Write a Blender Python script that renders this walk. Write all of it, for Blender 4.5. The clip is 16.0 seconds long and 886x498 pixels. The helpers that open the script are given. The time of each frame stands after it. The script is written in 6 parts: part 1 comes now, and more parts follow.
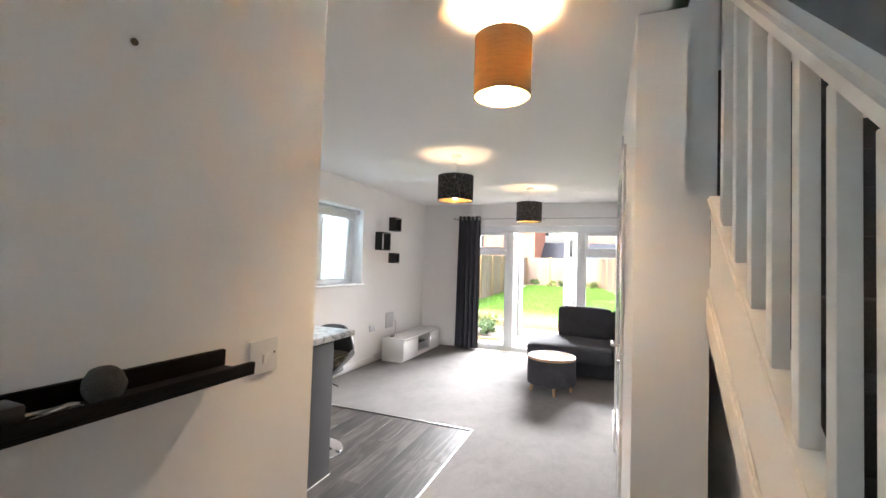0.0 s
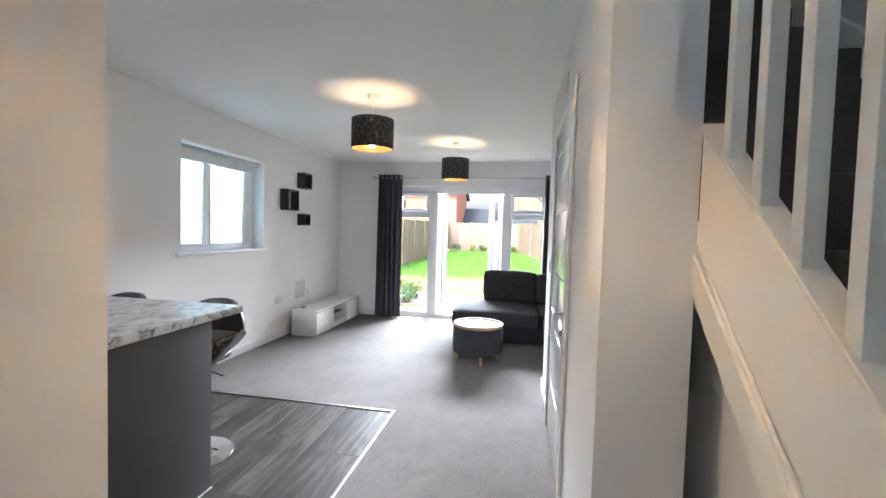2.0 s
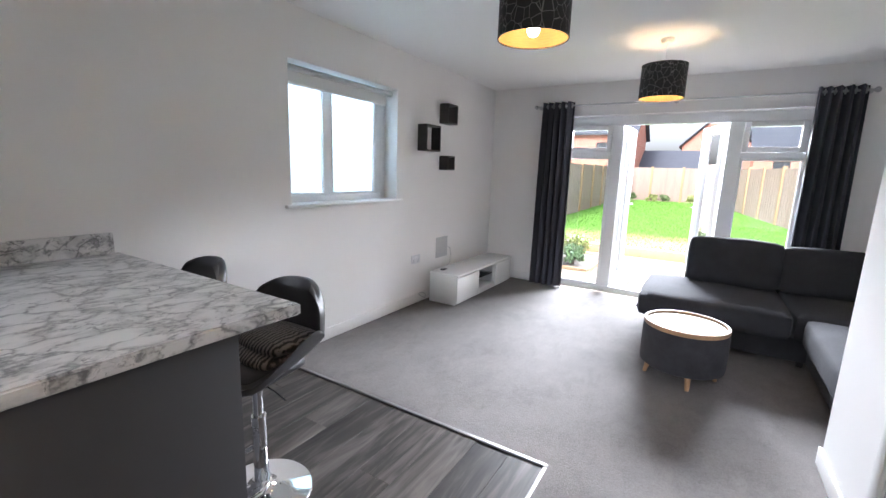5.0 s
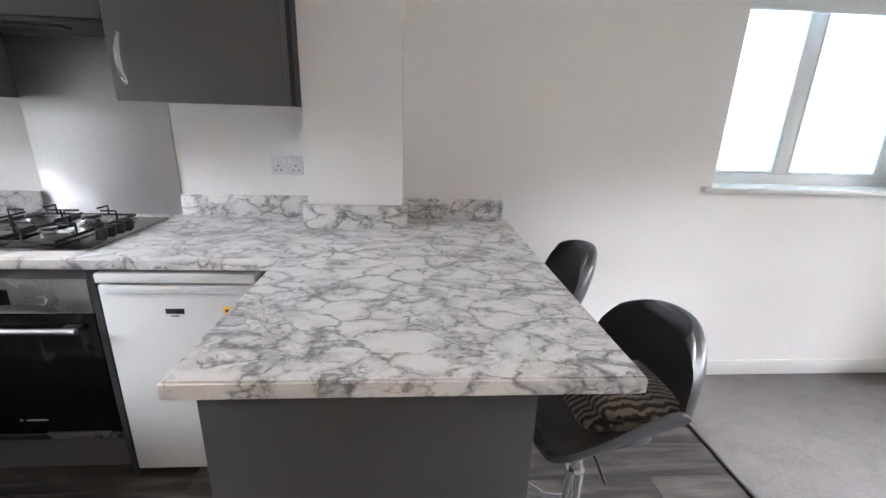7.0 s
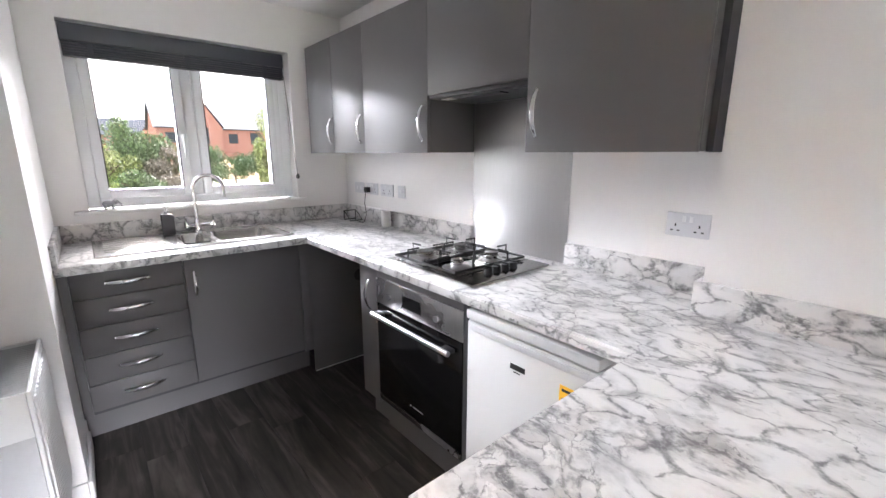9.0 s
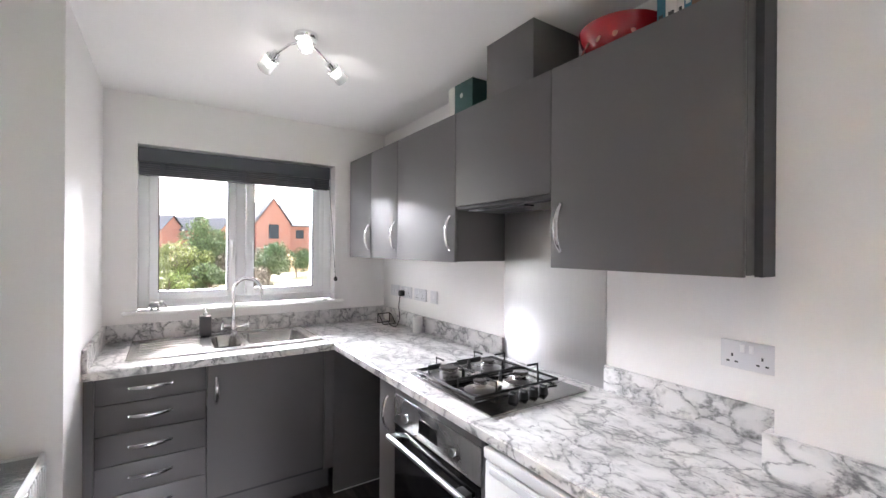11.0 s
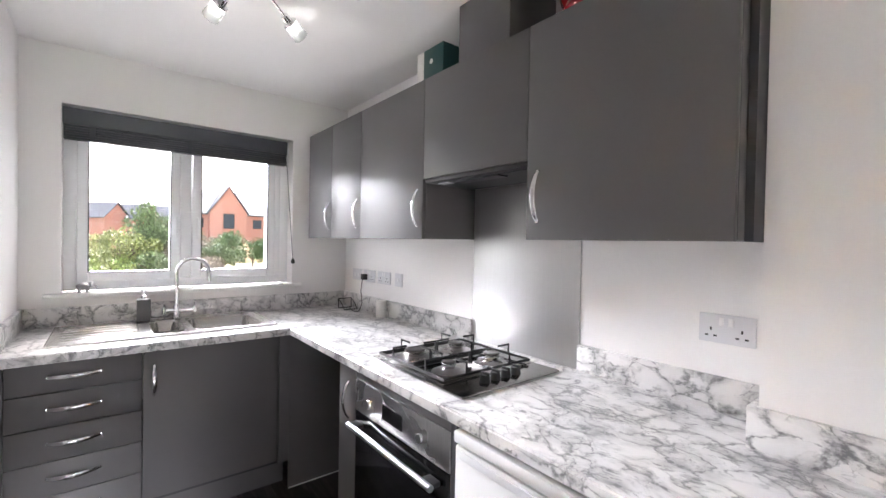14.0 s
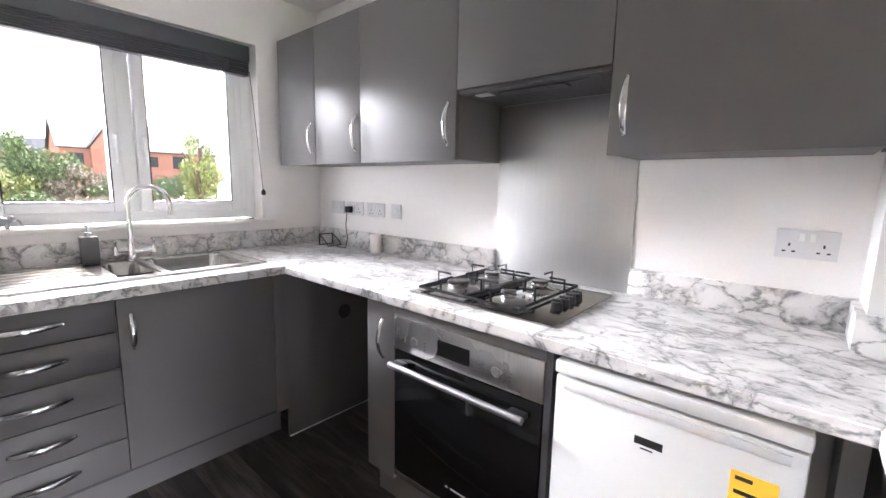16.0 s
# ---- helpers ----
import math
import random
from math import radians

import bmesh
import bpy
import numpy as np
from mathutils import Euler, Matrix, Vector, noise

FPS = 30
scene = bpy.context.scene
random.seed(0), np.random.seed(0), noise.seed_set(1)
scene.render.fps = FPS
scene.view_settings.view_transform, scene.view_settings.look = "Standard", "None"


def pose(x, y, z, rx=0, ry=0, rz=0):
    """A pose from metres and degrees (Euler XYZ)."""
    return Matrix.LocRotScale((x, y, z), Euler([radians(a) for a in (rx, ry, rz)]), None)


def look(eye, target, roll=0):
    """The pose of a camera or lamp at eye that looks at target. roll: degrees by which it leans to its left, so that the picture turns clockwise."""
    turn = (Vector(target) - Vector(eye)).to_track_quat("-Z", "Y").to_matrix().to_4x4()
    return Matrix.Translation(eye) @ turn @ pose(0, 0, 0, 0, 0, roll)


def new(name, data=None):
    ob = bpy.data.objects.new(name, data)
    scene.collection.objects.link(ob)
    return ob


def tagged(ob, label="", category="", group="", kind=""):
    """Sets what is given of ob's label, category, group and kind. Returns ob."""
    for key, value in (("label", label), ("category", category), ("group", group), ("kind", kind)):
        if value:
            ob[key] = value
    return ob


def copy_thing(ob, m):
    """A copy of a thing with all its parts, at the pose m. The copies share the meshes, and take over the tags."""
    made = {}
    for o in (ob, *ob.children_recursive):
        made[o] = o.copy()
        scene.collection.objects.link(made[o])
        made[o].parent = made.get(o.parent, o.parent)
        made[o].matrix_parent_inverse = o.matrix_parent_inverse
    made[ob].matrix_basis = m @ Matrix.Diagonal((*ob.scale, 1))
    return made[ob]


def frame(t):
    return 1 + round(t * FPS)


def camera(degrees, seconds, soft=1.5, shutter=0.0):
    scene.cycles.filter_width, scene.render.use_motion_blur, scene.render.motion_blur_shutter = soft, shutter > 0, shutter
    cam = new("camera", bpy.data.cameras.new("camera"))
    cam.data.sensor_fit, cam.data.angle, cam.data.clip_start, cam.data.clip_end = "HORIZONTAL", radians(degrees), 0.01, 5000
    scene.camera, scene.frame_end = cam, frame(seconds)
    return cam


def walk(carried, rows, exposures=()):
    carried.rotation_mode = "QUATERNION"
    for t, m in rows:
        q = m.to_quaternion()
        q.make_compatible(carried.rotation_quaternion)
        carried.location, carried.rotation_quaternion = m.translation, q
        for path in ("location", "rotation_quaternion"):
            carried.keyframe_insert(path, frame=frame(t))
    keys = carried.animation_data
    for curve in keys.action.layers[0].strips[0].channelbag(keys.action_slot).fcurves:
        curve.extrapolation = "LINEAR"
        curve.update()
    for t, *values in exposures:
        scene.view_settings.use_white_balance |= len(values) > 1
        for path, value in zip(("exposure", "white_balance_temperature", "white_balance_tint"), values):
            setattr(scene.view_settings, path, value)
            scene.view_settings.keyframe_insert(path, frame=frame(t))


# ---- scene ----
cam = camera(93.2, 16.0)
PATH = [
    (0, (-0.342, 0.079, 1.393), (-1.061, 1.944, 1.462), 1.8),
    (0.5, (-0.347, 0.103, 1.393), (-0.855, 2.036, 1.44), 1.6),
    (1, (-0.402, 0.212, 1.354), (-0.791, 2.174, 1.374), 1.6),
    (1.5, (-0.433, 0.398, 1.374), (-0.787, 2.366, 1.342), 1.5),
    (2, (-0.477, 0.56, 1.346), (-0.835, 2.526, 1.264), 1.7),
    (2.5, (-0.56, 0.764, 1.336), (-0.961, 2.719, 1.206), 1.6),
    (3, (-0.633, 0.93, 1.328), (-1.113, 2.864, 1.156), 1.7),
    (3.2, (-0.639, 1.005, 1.342), (-1.166, 2.924, 1.147), 1.6),
    (5.5, (-0.941, 1.937, 1.362), (-2.174, 3.445, 0.908), 2.3),
    (5.7, (-0.965, 2.017, 1.38), (-2.292, 3.431, 0.891), 2.5),
    (6, (-0.999, 2.117, 1.367), (-2.5, 3.331, 0.845), 2.5),
    (6.2, (-1.058, 2.151, 1.375), (-2.676, 3.194, 0.834), 2.3),
    (6.5, (-1.177, 2.161, 1.409), (-2.936, 2.914, 0.826), 2.3),
    (7, (-1.285, 2.161, 1.379), (-3.191, 2.301, 0.789), 1.8),
    (7.5, (-1.364, 2.225, 1.401), (-3.2, 1.721, 0.79), 1.2),
    (8, (-1.437, 2.229, 1.391), (-3.079, 1.253, 0.801), 0.6),
    (8.5, (-1.555, 2.178, 1.392), (-2.987, 0.885, 0.864), 0.2),
    (9, (-1.661, 2.134, 1.4), (-2.929, 0.65, 0.962), 0.1),
    (9.5, (-1.776, 2.108, 1.428), (-2.908, 0.491, 1.105), -0.1),
    (9.6, (-1.782, 2.117, 1.425), (-2.901, 0.484, 1.136), 0.2),
    (12, (-1.84, 2.126, 1.504), (-2.978, 0.483, 1.589), 1.1),
    (12.5, (-1.853, 2.094, 1.484), (-3.038, 0.485, 1.58), 1.1),
    (13, (-1.873, 2.07, 1.457), (-3.087, 0.483, 1.547), 1.3),
    (13.5, (-1.871, 2.052, 1.435), (-3.101, 0.476, 1.486), 1.2),
    (14, (-1.879, 2.013, 1.393), (-3.123, 0.447, 1.365), 1.1),
    (14.5, (-1.84, 1.959, 1.36), (-3.117, 0.422, 1.26), 1.2),
    (15, (-1.755, 1.863, 1.332), (-3.077, 0.375, 1.139), 1.1),
    (15.5, (-1.697, 1.721, 1.307), (-3.099, 0.319, 1.043), 1.1),
    (16, (-1.655, 1.561, 1.306), (-3.152, 0.269, 1.008), 1.2),
]
walk(cam, [(t, look(eye, target, roll)) for t, eye, target, roll in PATH], [(0, 3.85, 6600, 15), (1, 3.8, 6350, 14), (2, 3.65, 6050, 13), (3.2, 3.5, 5900, 13), (5.5, 3.5, 6100, 15), (6.2, 3.62, 6150, 15), (7.4, 4.2, 6250, 15), (8.5, 4.5, 6300, 17), (12, 4.52, 6400, 18), (14, 4.56, 6400, 18), (16, 4.72, 6400, 18)])

# ---- light ----
world = bpy.data.worlds.new("sky")
scene.world = world
world.use_nodes = True
wn = world.node_tree.nodes
sky = wn.new("ShaderNodeTexSky")
sky.sky_type, sky.sun_disc = "NISHITA", False
sky.sun_elevation, sky.sun_rotation = radians(48), radians(200)
sky.air_density, sky.dust_density, sky.ozone_density = 1.0, 6.0, 1.0
veil = wn.new("ShaderNodeHueSaturation")          # thin cloud takes most of the blue away
veil.inputs["Saturation"].default_value = 0.35
world.node_tree.links.new(sky.outputs[0], veil.inputs["Color"])
world.node_tree.links.new(veil.outputs[0], wn["Background"].inputs[0])
wn["Background"].inputs[1].default_value = 0.052
sun = new("sun", bpy.data.lights.new("sun", "SUN"))
sun.data.energy, sun.data.angle, sun.data.color = 0.5, radians(12), (1.0, 0.95, 0.88)
sun.matrix_basis = look((0, 0, 20), (5.0, 14.0, 0))


def sky_fill(x, y, z, aim, w, h, watts):
    """An added, unseen area lamp outside a window, standing in for sky light."""
    lamp = new("sky_fill", bpy.data.lights.new("sky_fill", "AREA"))
    lamp.data.shape, lamp.data.size, lamp.data.size_y, lamp.data.energy = "RECTANGLE", w, h, watts
    lamp.data.color = (0.93, 0.97, 1.0)
    lamp.matrix_basis = look((x, y, z), aim)
    return lamp


# fill lamps added out of sight to brighten the rooms through the openings
sky_fill(-1.25, 12.0, 3.40, (-1.45, 3.0, 1.0), 4.4, 1.1, 490)
sky_fill(-2.1, -6.0, 3.35, (-2.5, 1.2, 0.95), 3.6, 1.3, 195)
sky_fill(0.35, -3.2, 1.55, (-2.6, 1.2, 1.75), 2.2, 1.7, 8)
# shines through the added landing opening to lift the dark stairwell
sky_fill(0.40, -1.3, 4.5, (0.40, 1.4, 2.9), 0.8, 0.8, 17)
sky_fill(-4.25, 4.25, 2.55, (-2.6, 4.25, 0.9), 1.5, 0.9, 40)


def bulb(x, y, z, watts, color=(1.0, 0.72, 0.42), size=0.035):
    lamp = new("bulb_light", bpy.data.lights.new("bulb_light", "POINT"))
    lamp.data.energy, lamp.data.color, lamp.data.shadow_soft_size = watts, color, size
    lamp.location = (x, y, z)


# ---- materials ----
def nodes_of(name):
    m = bpy.data.materials.new(name)
    m.use_nodes = True
    t = m.node_tree
    return m, t, t.nodes["Principled BSDF"]


def add(t, kind, **values):
    n = t.nodes.new(kind)
    for key, value in values.items():
        n.inputs[key.replace("_", " ")].default_value = value
    return n


def ramp(t, source, stops):
    n = t.nodes.new("ShaderNodeValToRGB")
    while len(n.color_ramp.elements) < len(stops):
        n.color_ramp.elements.new(0.5)
    for e, (p, c) in zip(n.color_ramp.elements, stops):
        e.position, e.color = p, (*c, 1)
    t.links.new(source, n.inputs[0])
    return n.outputs[0]


def coords(t, stretch=(1, 1, 1), per_piece=False):
    tc = t.nodes.new("ShaderNodeTexCoord")
    mp = t.nodes.new("ShaderNodeMapping")
    mp.inputs["Scale"].default_value = stretch
    t.links.new(tc.outputs["Object"], mp.inputs[0])
    if per_piece:
        info = t.nodes.new("ShaderNodeObjectInfo")
        mul = t.nodes.new("ShaderNodeVectorMath")
        mul.operation = "SCALE"
        mul.inputs[0].default_value = (37.0, 91.0, 13.0)
        t.links.new(info.outputs["Random"], mul.inputs["Scale"])
        t.links.new(mul.outputs[0], mp.inputs["Location"])
    return mp.outputs[0]


def noise_tex(t, vec, scale, detail=3.0, rough=0.55, warp=0.0):
    n = add(t, "ShaderNodeTexNoise", Scale=scale, Detail=detail, Roughness=rough, Distortion=warp)
    t.links.new(vec, n.inputs["Vector"])
    return n.outputs[0]


def relief(t, bsdf, source, strength, distance=0.002):
    b = add(t, "ShaderNodeBump", Strength=strength, Distance=distance)
    t.links.new(source, b.inputs["Height"])
    t.links.new(b.outputs[0], bsdf.inputs["Normal"])


def mix(a, b, f):
    return tuple(x + (y - x) * f for x, y in zip(a, b))


def surface(name, base, rough=0.5, metal=0.0, vary=0.1, scale=2.5, grain=120, bump=0.15, depth=0.001, stretch=(1, 1, 1), coat=0.0, sheen=0.0, per_piece=False):
    """A plain surface with slow stains, fine grain and a little relief."""
    m, t, b = nodes_of(name)
    v = coords(t, stretch, per_piece)
    slow = noise_tex(t, v, scale, 4)
    fine = noise_tex(t, v, grain, 3)
    both = t.nodes.new("ShaderNodeMix")
    both.inputs[0].default_value = 0.4
    t.links.new(slow, both.inputs[2])
    t.links.new(fine, both.inputs[3])
    dark = tuple(c * (1 - vary) for c in base)
    light = tuple(min(1, c * (1 + vary)) for c in base)
    t.links.new(ramp(t, both.outputs[0], [(0.3, dark), (0.7, light)]), b.inputs["Base Color"])
    r = add(t, "ShaderNodeMapRange")
    r.inputs["To Min"].default_value, r.inputs["To Max"].default_value = max(0.02, rough * 0.88), min(1, rough * 1.12)
    t.links.new(slow, r.inputs[0])
    t.links.new(r.outputs[0], b.inputs["Roughness"])
    b.inputs["Metallic"].default_value = metal
    b.inputs["Coat Weight"].default_value = coat
    b.inputs["Sheen Weight"].default_value = sheen
    if bump:
        relief(t, b, fine, bump, depth)
    return m


def marble_paper():
    """White laminate printed as broken marble: pale stones in a grey, torn web."""
    m, t, b = nodes_of("marble_laminate")
    v = coords(t, (1.0, 0.72, 1.0))

    def maths(kind, a, b, c=None):
        n = t.nodes.new("ShaderNodeMath")
        n.operation = kind
        for k, w in enumerate((a, b, c)):
            if w is None:
                continue
            if isinstance(w, float):
                n.inputs[k].default_value = w
            else:
                t.links.new(w, n.inputs[k])
        return n.outputs[0]

    def span(source, lo, hi, a=0.0, b_=1.0):
        r = add(t, "ShaderNodeMapRange")
        r.inputs["From Min"].default_value, r.inputs["From Max"].default_value, r.inputs["To Min"].default_value, r.inputs["To Max"].default_value = lo, hi, a, b_
        t.links.new(source, r.inputs[0])
        return r.outputs[0]

    def bend(vec, scale, detail, by):
        """Pushes the places about, so that no edge stays straight."""
        warp = add(t, "ShaderNodeTexNoise", Scale=scale, Detail=detail, Roughness=0.6)
        t.links.new(vec, warp.inputs["Vector"])
        shift = t.nodes.new("ShaderNodeVectorMath")
        shift.operation = "MULTIPLY_ADD"
        shift.inputs[1].default_value = (by, by, by)
        t.links.new(warp.outputs["Color"], shift.inputs[0])
        t.links.new(vec, shift.inputs[2])
        return shift.outputs[0]

    bent = bend(bend(v, 5.0, 2.0, 0.16), 24.0, 5.0, 0.05)

    def cells(scale, feature):
        vo = t.nodes.new("ShaderNodeTexVoronoi")
        vo.feature = feature
        vo.inputs["Scale"].default_value = scale
        t.links.new(bent, vo.inputs["Vector"])
        return vo.outputs["Distance" if feature == "DISTANCE_TO_EDGE" else "Color"]

    def veins(scale, width):
        return span(maths("DIVIDE", cells(scale, "DISTANCE_TO_EDGE"), width), 0.08, 1.0, 1.0, 0.0)

    crush = noise_tex(t, v, 6.5, 5, 0.6, 0.6)
    patch = span(crush, 0.45, 0.60)
    big = veins(10.5, span(noise_tex(t, v, 9.0, 5, 0.65, 0.4), 0.42, 0.70, 0.004, 0.20))
    mid = maths("MULTIPLY", veins(22.0, span(noise_tex(t, v, 15.0, 5, 0.65, 0.4), 0.43, 0.70, 0.004, 0.36)), patch)
    small = maths("MULTIPLY", veins(44.0, span(noise_tex(t, v, 21.0, 4, 0.65), 0.45, 0.68, 0.004, 0.40)), maths("MULTIPLY", span(crush, 0.50, 0.66), 0.75))
    haze = maths("MULTIPLY", span(cells(10.5, "DISTANCE_TO_EDGE"), 0.0, 0.24, 1.0, 0.0), span(noise_tex(t, v, 12.0, 5, 0.65), 0.42, 0.70, 0.0, 0.62))
    torn = span(noise_tex(t, v, 75.0, 5, 0.7), 0.34, 0.62, 0.2, 1.0)
    ink = maths("MULTIPLY", maths("MAXIMUM", maths("MAXIMUM", big, mid), small), torn)
    ink = maths("MAXIMUM", ink, haze)
    grey = t.nodes.new("ShaderNodeSeparateColor")
    t.links.new(cells(22.0, "F1"), grey.inputs[0])
    ink = maths("MULTIPLY_ADD", maths("MULTIPLY", grey.outputs[0], maths("MULTIPLY_ADD", patch, 0.32, 0.05)), 1.0, ink)
    t.links.new(ramp(t, ink, [(0.03, (0.69, 0.675, 0.665)), (0.26, (0.53, 0.52, 0.513)), (0.62, (0.30, 0.295, 0.295)), (1.0, (0.15, 0.149, 0.152))]), b.inputs["Base Color"])
    b.inputs["Roughness"].default_value = 0.28
    relief(t, b, noise_tex(t, v, 260, 2), 0.05, 0.0004)
    return m


def plank_wood():
    """Grey oak-print vinyl planks; each piece has its own tone."""
    m, t, b = nodes_of("grey_oak_vinyl")
    v = coords(t, (3.6, 0.36, 1.0), True)
    grain = noise_tex(t, v, 4.5, 6, 0.58, 0.9)
    knots = noise_tex(t, coords(t, (3.0, 1.0, 1.0), True), 2.6, 3, 0.5, 1.2)
    info = t.nodes.new("ShaderNodeObjectInfo")
    s1 = t.nodes.new("ShaderNodeMath")
    s1.operation = "MULTIPLY_ADD"
    t.links.new(info.outputs["Random"], s1.inputs[0])
    s1.inputs[1].default_value = 0.16
    t.links.new(grain, s1.inputs[2])
    s2 = t.nodes.new("ShaderNodeMath")
    s2.operation = "MULTIPLY_ADD"
    t.links.new(knots, s2.inputs[0])
    s2.inputs[1].default_value = 0.35
    t.links.new(s1.outputs[0], s2.inputs[2])
    t.links.new(ramp(t, s2.outputs[0], [(0.48, (0.011, 0.0096, 0.0088)), (0.72, (0.038, 0.033, 0.030)), (1.0, (0.125, 0.108, 0.097))]), b.inputs["Base Color"])
    b.inputs["Roughness"].default_value = 0.50
    b.inputs["Specular IOR Level"].default_value = 0.32
    relief(t, b, grain, 0.2, 0.0006)
    return m


def carpet_pile(name, base):
    m, t, b = nodes_of(name)
    v = coords(t)
    slow = noise_tex(t, v, 1.7, 4, 0.6, 0.6)
    tuft = noise_tex(t, v, 95, 4, 0.75)
    foot = noise_tex(t, coords(t, (1.0, 0.6, 1.0)), 9.0, 5, 0.68, 0.8)
    a = t.nodes.new("ShaderNodeMix")
    a.inputs[0].default_value = 0.5
    t.links.new(slow, a.inputs[2])
    t.links.new(foot, a.inputs[3])
    c = t.nodes.new("ShaderNodeMix")
    c.inputs[0].default_value = 0.42
    t.links.new(a.outputs[0], c.inputs[2])
    t.links.new(tuft, c.inputs[3])
    t.links.new(ramp(t, c.outputs[0], [(0.36, tuple(x * 0.66 for x in base)), (0.5, base), (0.64, tuple(min(1, x * 1.26) for x in base))]), b.inputs["Base Color"])
    b.inputs["Roughness"].default_value = 0.95
    b.inputs["Sheen Weight"].default_value = 0.1
    relief(t, b, c.outputs[0], 0.8, 0.012)
    return m


def clear_glass(name="clear_glass"):
    m, t, b = nodes_of(name)
    t.nodes.remove(b)
    out = t.nodes["Material Output"]
    see = t.nodes.new("ShaderNodeBsdfTransparent")
    see.inputs[0].default_value = (0.97, 0.985, 0.98, 1)
    shine = t.nodes.new("ShaderNodeBsdfGlossy")
    shine.inputs["Roughness"].default_value = 0.01
    fres = t.nodes.new("ShaderNodeFresnel")
    fres.inputs[0].default_value = 1.5
    both = t.nodes.new("ShaderNodeMixShader")
    t.links.new(fres.outputs[0], both.inputs[0])
    t.links.new(see.outputs[0], both.inputs[1])
    t.links.new(shine.outputs[0], both.inputs[2])
    t.links.new(both.outputs[0], out.inputs[0])
    return m


def frosted_glass(name, tint):
    m, t, b = nodes_of(name)
    t.nodes.remove(b)
    thin = t.nodes.new("ShaderNodeBsdfTranslucent")
    thin.inputs[0].default_value = (*tint, 1)
    shine = t.nodes.new("ShaderNodeBsdfGlossy")
    shine.inputs["Roughness"].default_value = 0.25
    both = t.nodes.new("ShaderNodeMixShader")
    both.inputs[0].default_value = 0.06
    bump = add(t, "ShaderNodeBump", Strength=0.5, Distance=0.002)
    t.links.new(noise_tex(t, coords(t), 70, 3), bump.inputs["Height"])
    t.links.new(bump.outputs[0], shine.inputs["Normal"])
    t.links.new(thin.outputs[0], both.inputs[1])
    t.links.new(shine.outputs[0], both.inputs[2])
    t.links.new(both.outputs[0], t.nodes["Material Output"].inputs[0])
    return m


def glow(name, color, strength):
    m, t, b = nodes_of(name)
    b.inputs["Base Color"].default_value = (*color, 1)
    b.inputs["Emission Color"].default_value = (*color, 1)
    b.inputs["Emission Strength"].default_value = strength
    return m


def brushed(name, base, rough, stretch, low=0.78):
    m, t, b = nodes_of(name)
    v = coords(t, stretch)
    n = noise_tex(t, v, 9, 4, 0.6)
    smear = noise_tex(t, coords(t), 3.5, 4, 0.6, 0.8)
    t.links.new(ramp(t, n, [(0.3, tuple(c * low for c in base)), (0.7, base)]), b.inputs["Base Color"])
    r = add(t, "ShaderNodeMapRange")
    r.inputs["To Min"].default_value, r.inputs["To Max"].default_value = rough * 0.92, rough * 1.1
    t.links.new(smear, r.inputs[0])
    t.links.new(r.outputs[0], b.inputs["Roughness"])
    b.inputs["Metallic"].default_value = 1.0
    relief(t, b, n, 0.06, 0.0005)
    return m


WALL = surface("wall_paint", (0.83, 0.812, 0.80), 0.75, vary=0.025, scale=1.2, grain=230, bump=0.12, depth=0.0006)
CEIL = surface("ceiling_paint", (0.87, 0.86, 0.85), 0.85, vary=0.02, scale=1.0, grain=180, bump=0.1, depth=0.0006)
TRIM = surface("white_gloss_paint", (0.80, 0.79, 0.775), 0.3, vary=0.03, scale=3, grain=60, bump=0.0)
STAIR_PAINT = surface("cream_gloss_paint", (0.78, 0.76, 0.715), 0.3, vary=0.02, scale=3, grain=60, bump=0.0)
UPVC = surface("white_upvc", (0.84, 0.85, 0.86), 0.3, vary=0.02, grain=90, bump=0.03)
DOOR_GLOSS = surface("white_door_gloss", (0.82, 0.82, 0.815), 0.12, vary=0.02, grain=50, bump=0.01)
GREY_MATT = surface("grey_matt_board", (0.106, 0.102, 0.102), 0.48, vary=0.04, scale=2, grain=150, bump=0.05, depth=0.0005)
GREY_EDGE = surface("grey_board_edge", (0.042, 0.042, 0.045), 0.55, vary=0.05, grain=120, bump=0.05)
DARK_VOID = surface("dark_shadow_gap", (0.02, 0.02, 0.021), 0.8, vary=0.1, grain=80)
MARBLE = marble_paper()
PLANK = plank_wood()
CARPET = carpet_pile("grey_carpet", (0.150, 0.136, 0.128))
STAIR_CARPET = carpet_pile("charcoal_stair_carpet", (0.075, 0.066, 0.06))
GLASS = clear_glass()
FROST = frosted_glass("obscured_glass", (0.34, 0.40, 0.43))
HALL_FROST = frosted_glass("hall_obscured_glass", (0.60, 0.68, 0.72))
STEEL = brushed("brushed_steel", (0.62, 0.61, 0.60), 0.27, (1, 40, 1))
STEEL_V = brushed("brushed_splashback", (0.60, 0.595, 0.59), 0.46, (1, 30, 0.5), 0.94)
SINK_STEEL = brushed("sink_steel", (0.68, 0.67, 0.65), 0.2, (2, 12, 2))
CHROME = surface("chrome", (0.80, 0.80, 0.81), 0.07, 1.0, vary=0.02, grain=40, bump=0.0)
HANDLE = surface("handle_chrome", (0.56, 0.56, 0.57), 0.10, 1.0, vary=0.04, grain=40, bump=0.0)
SATIN = surface("satin_metal", (0.55, 0.55, 0.56), 0.3, 1.0, vary=0.05, grain=150, bump=0.05)
BLACK_GLASS = surface("black_oven_glass", (0.004, 0.004, 0.0045), 0.08, vary=0.1, grain=30, bump=0.0)
BLACK = surface("black_plastic", (0.016, 0.016, 0.017), 0.4, vary=0.15, grain=90)
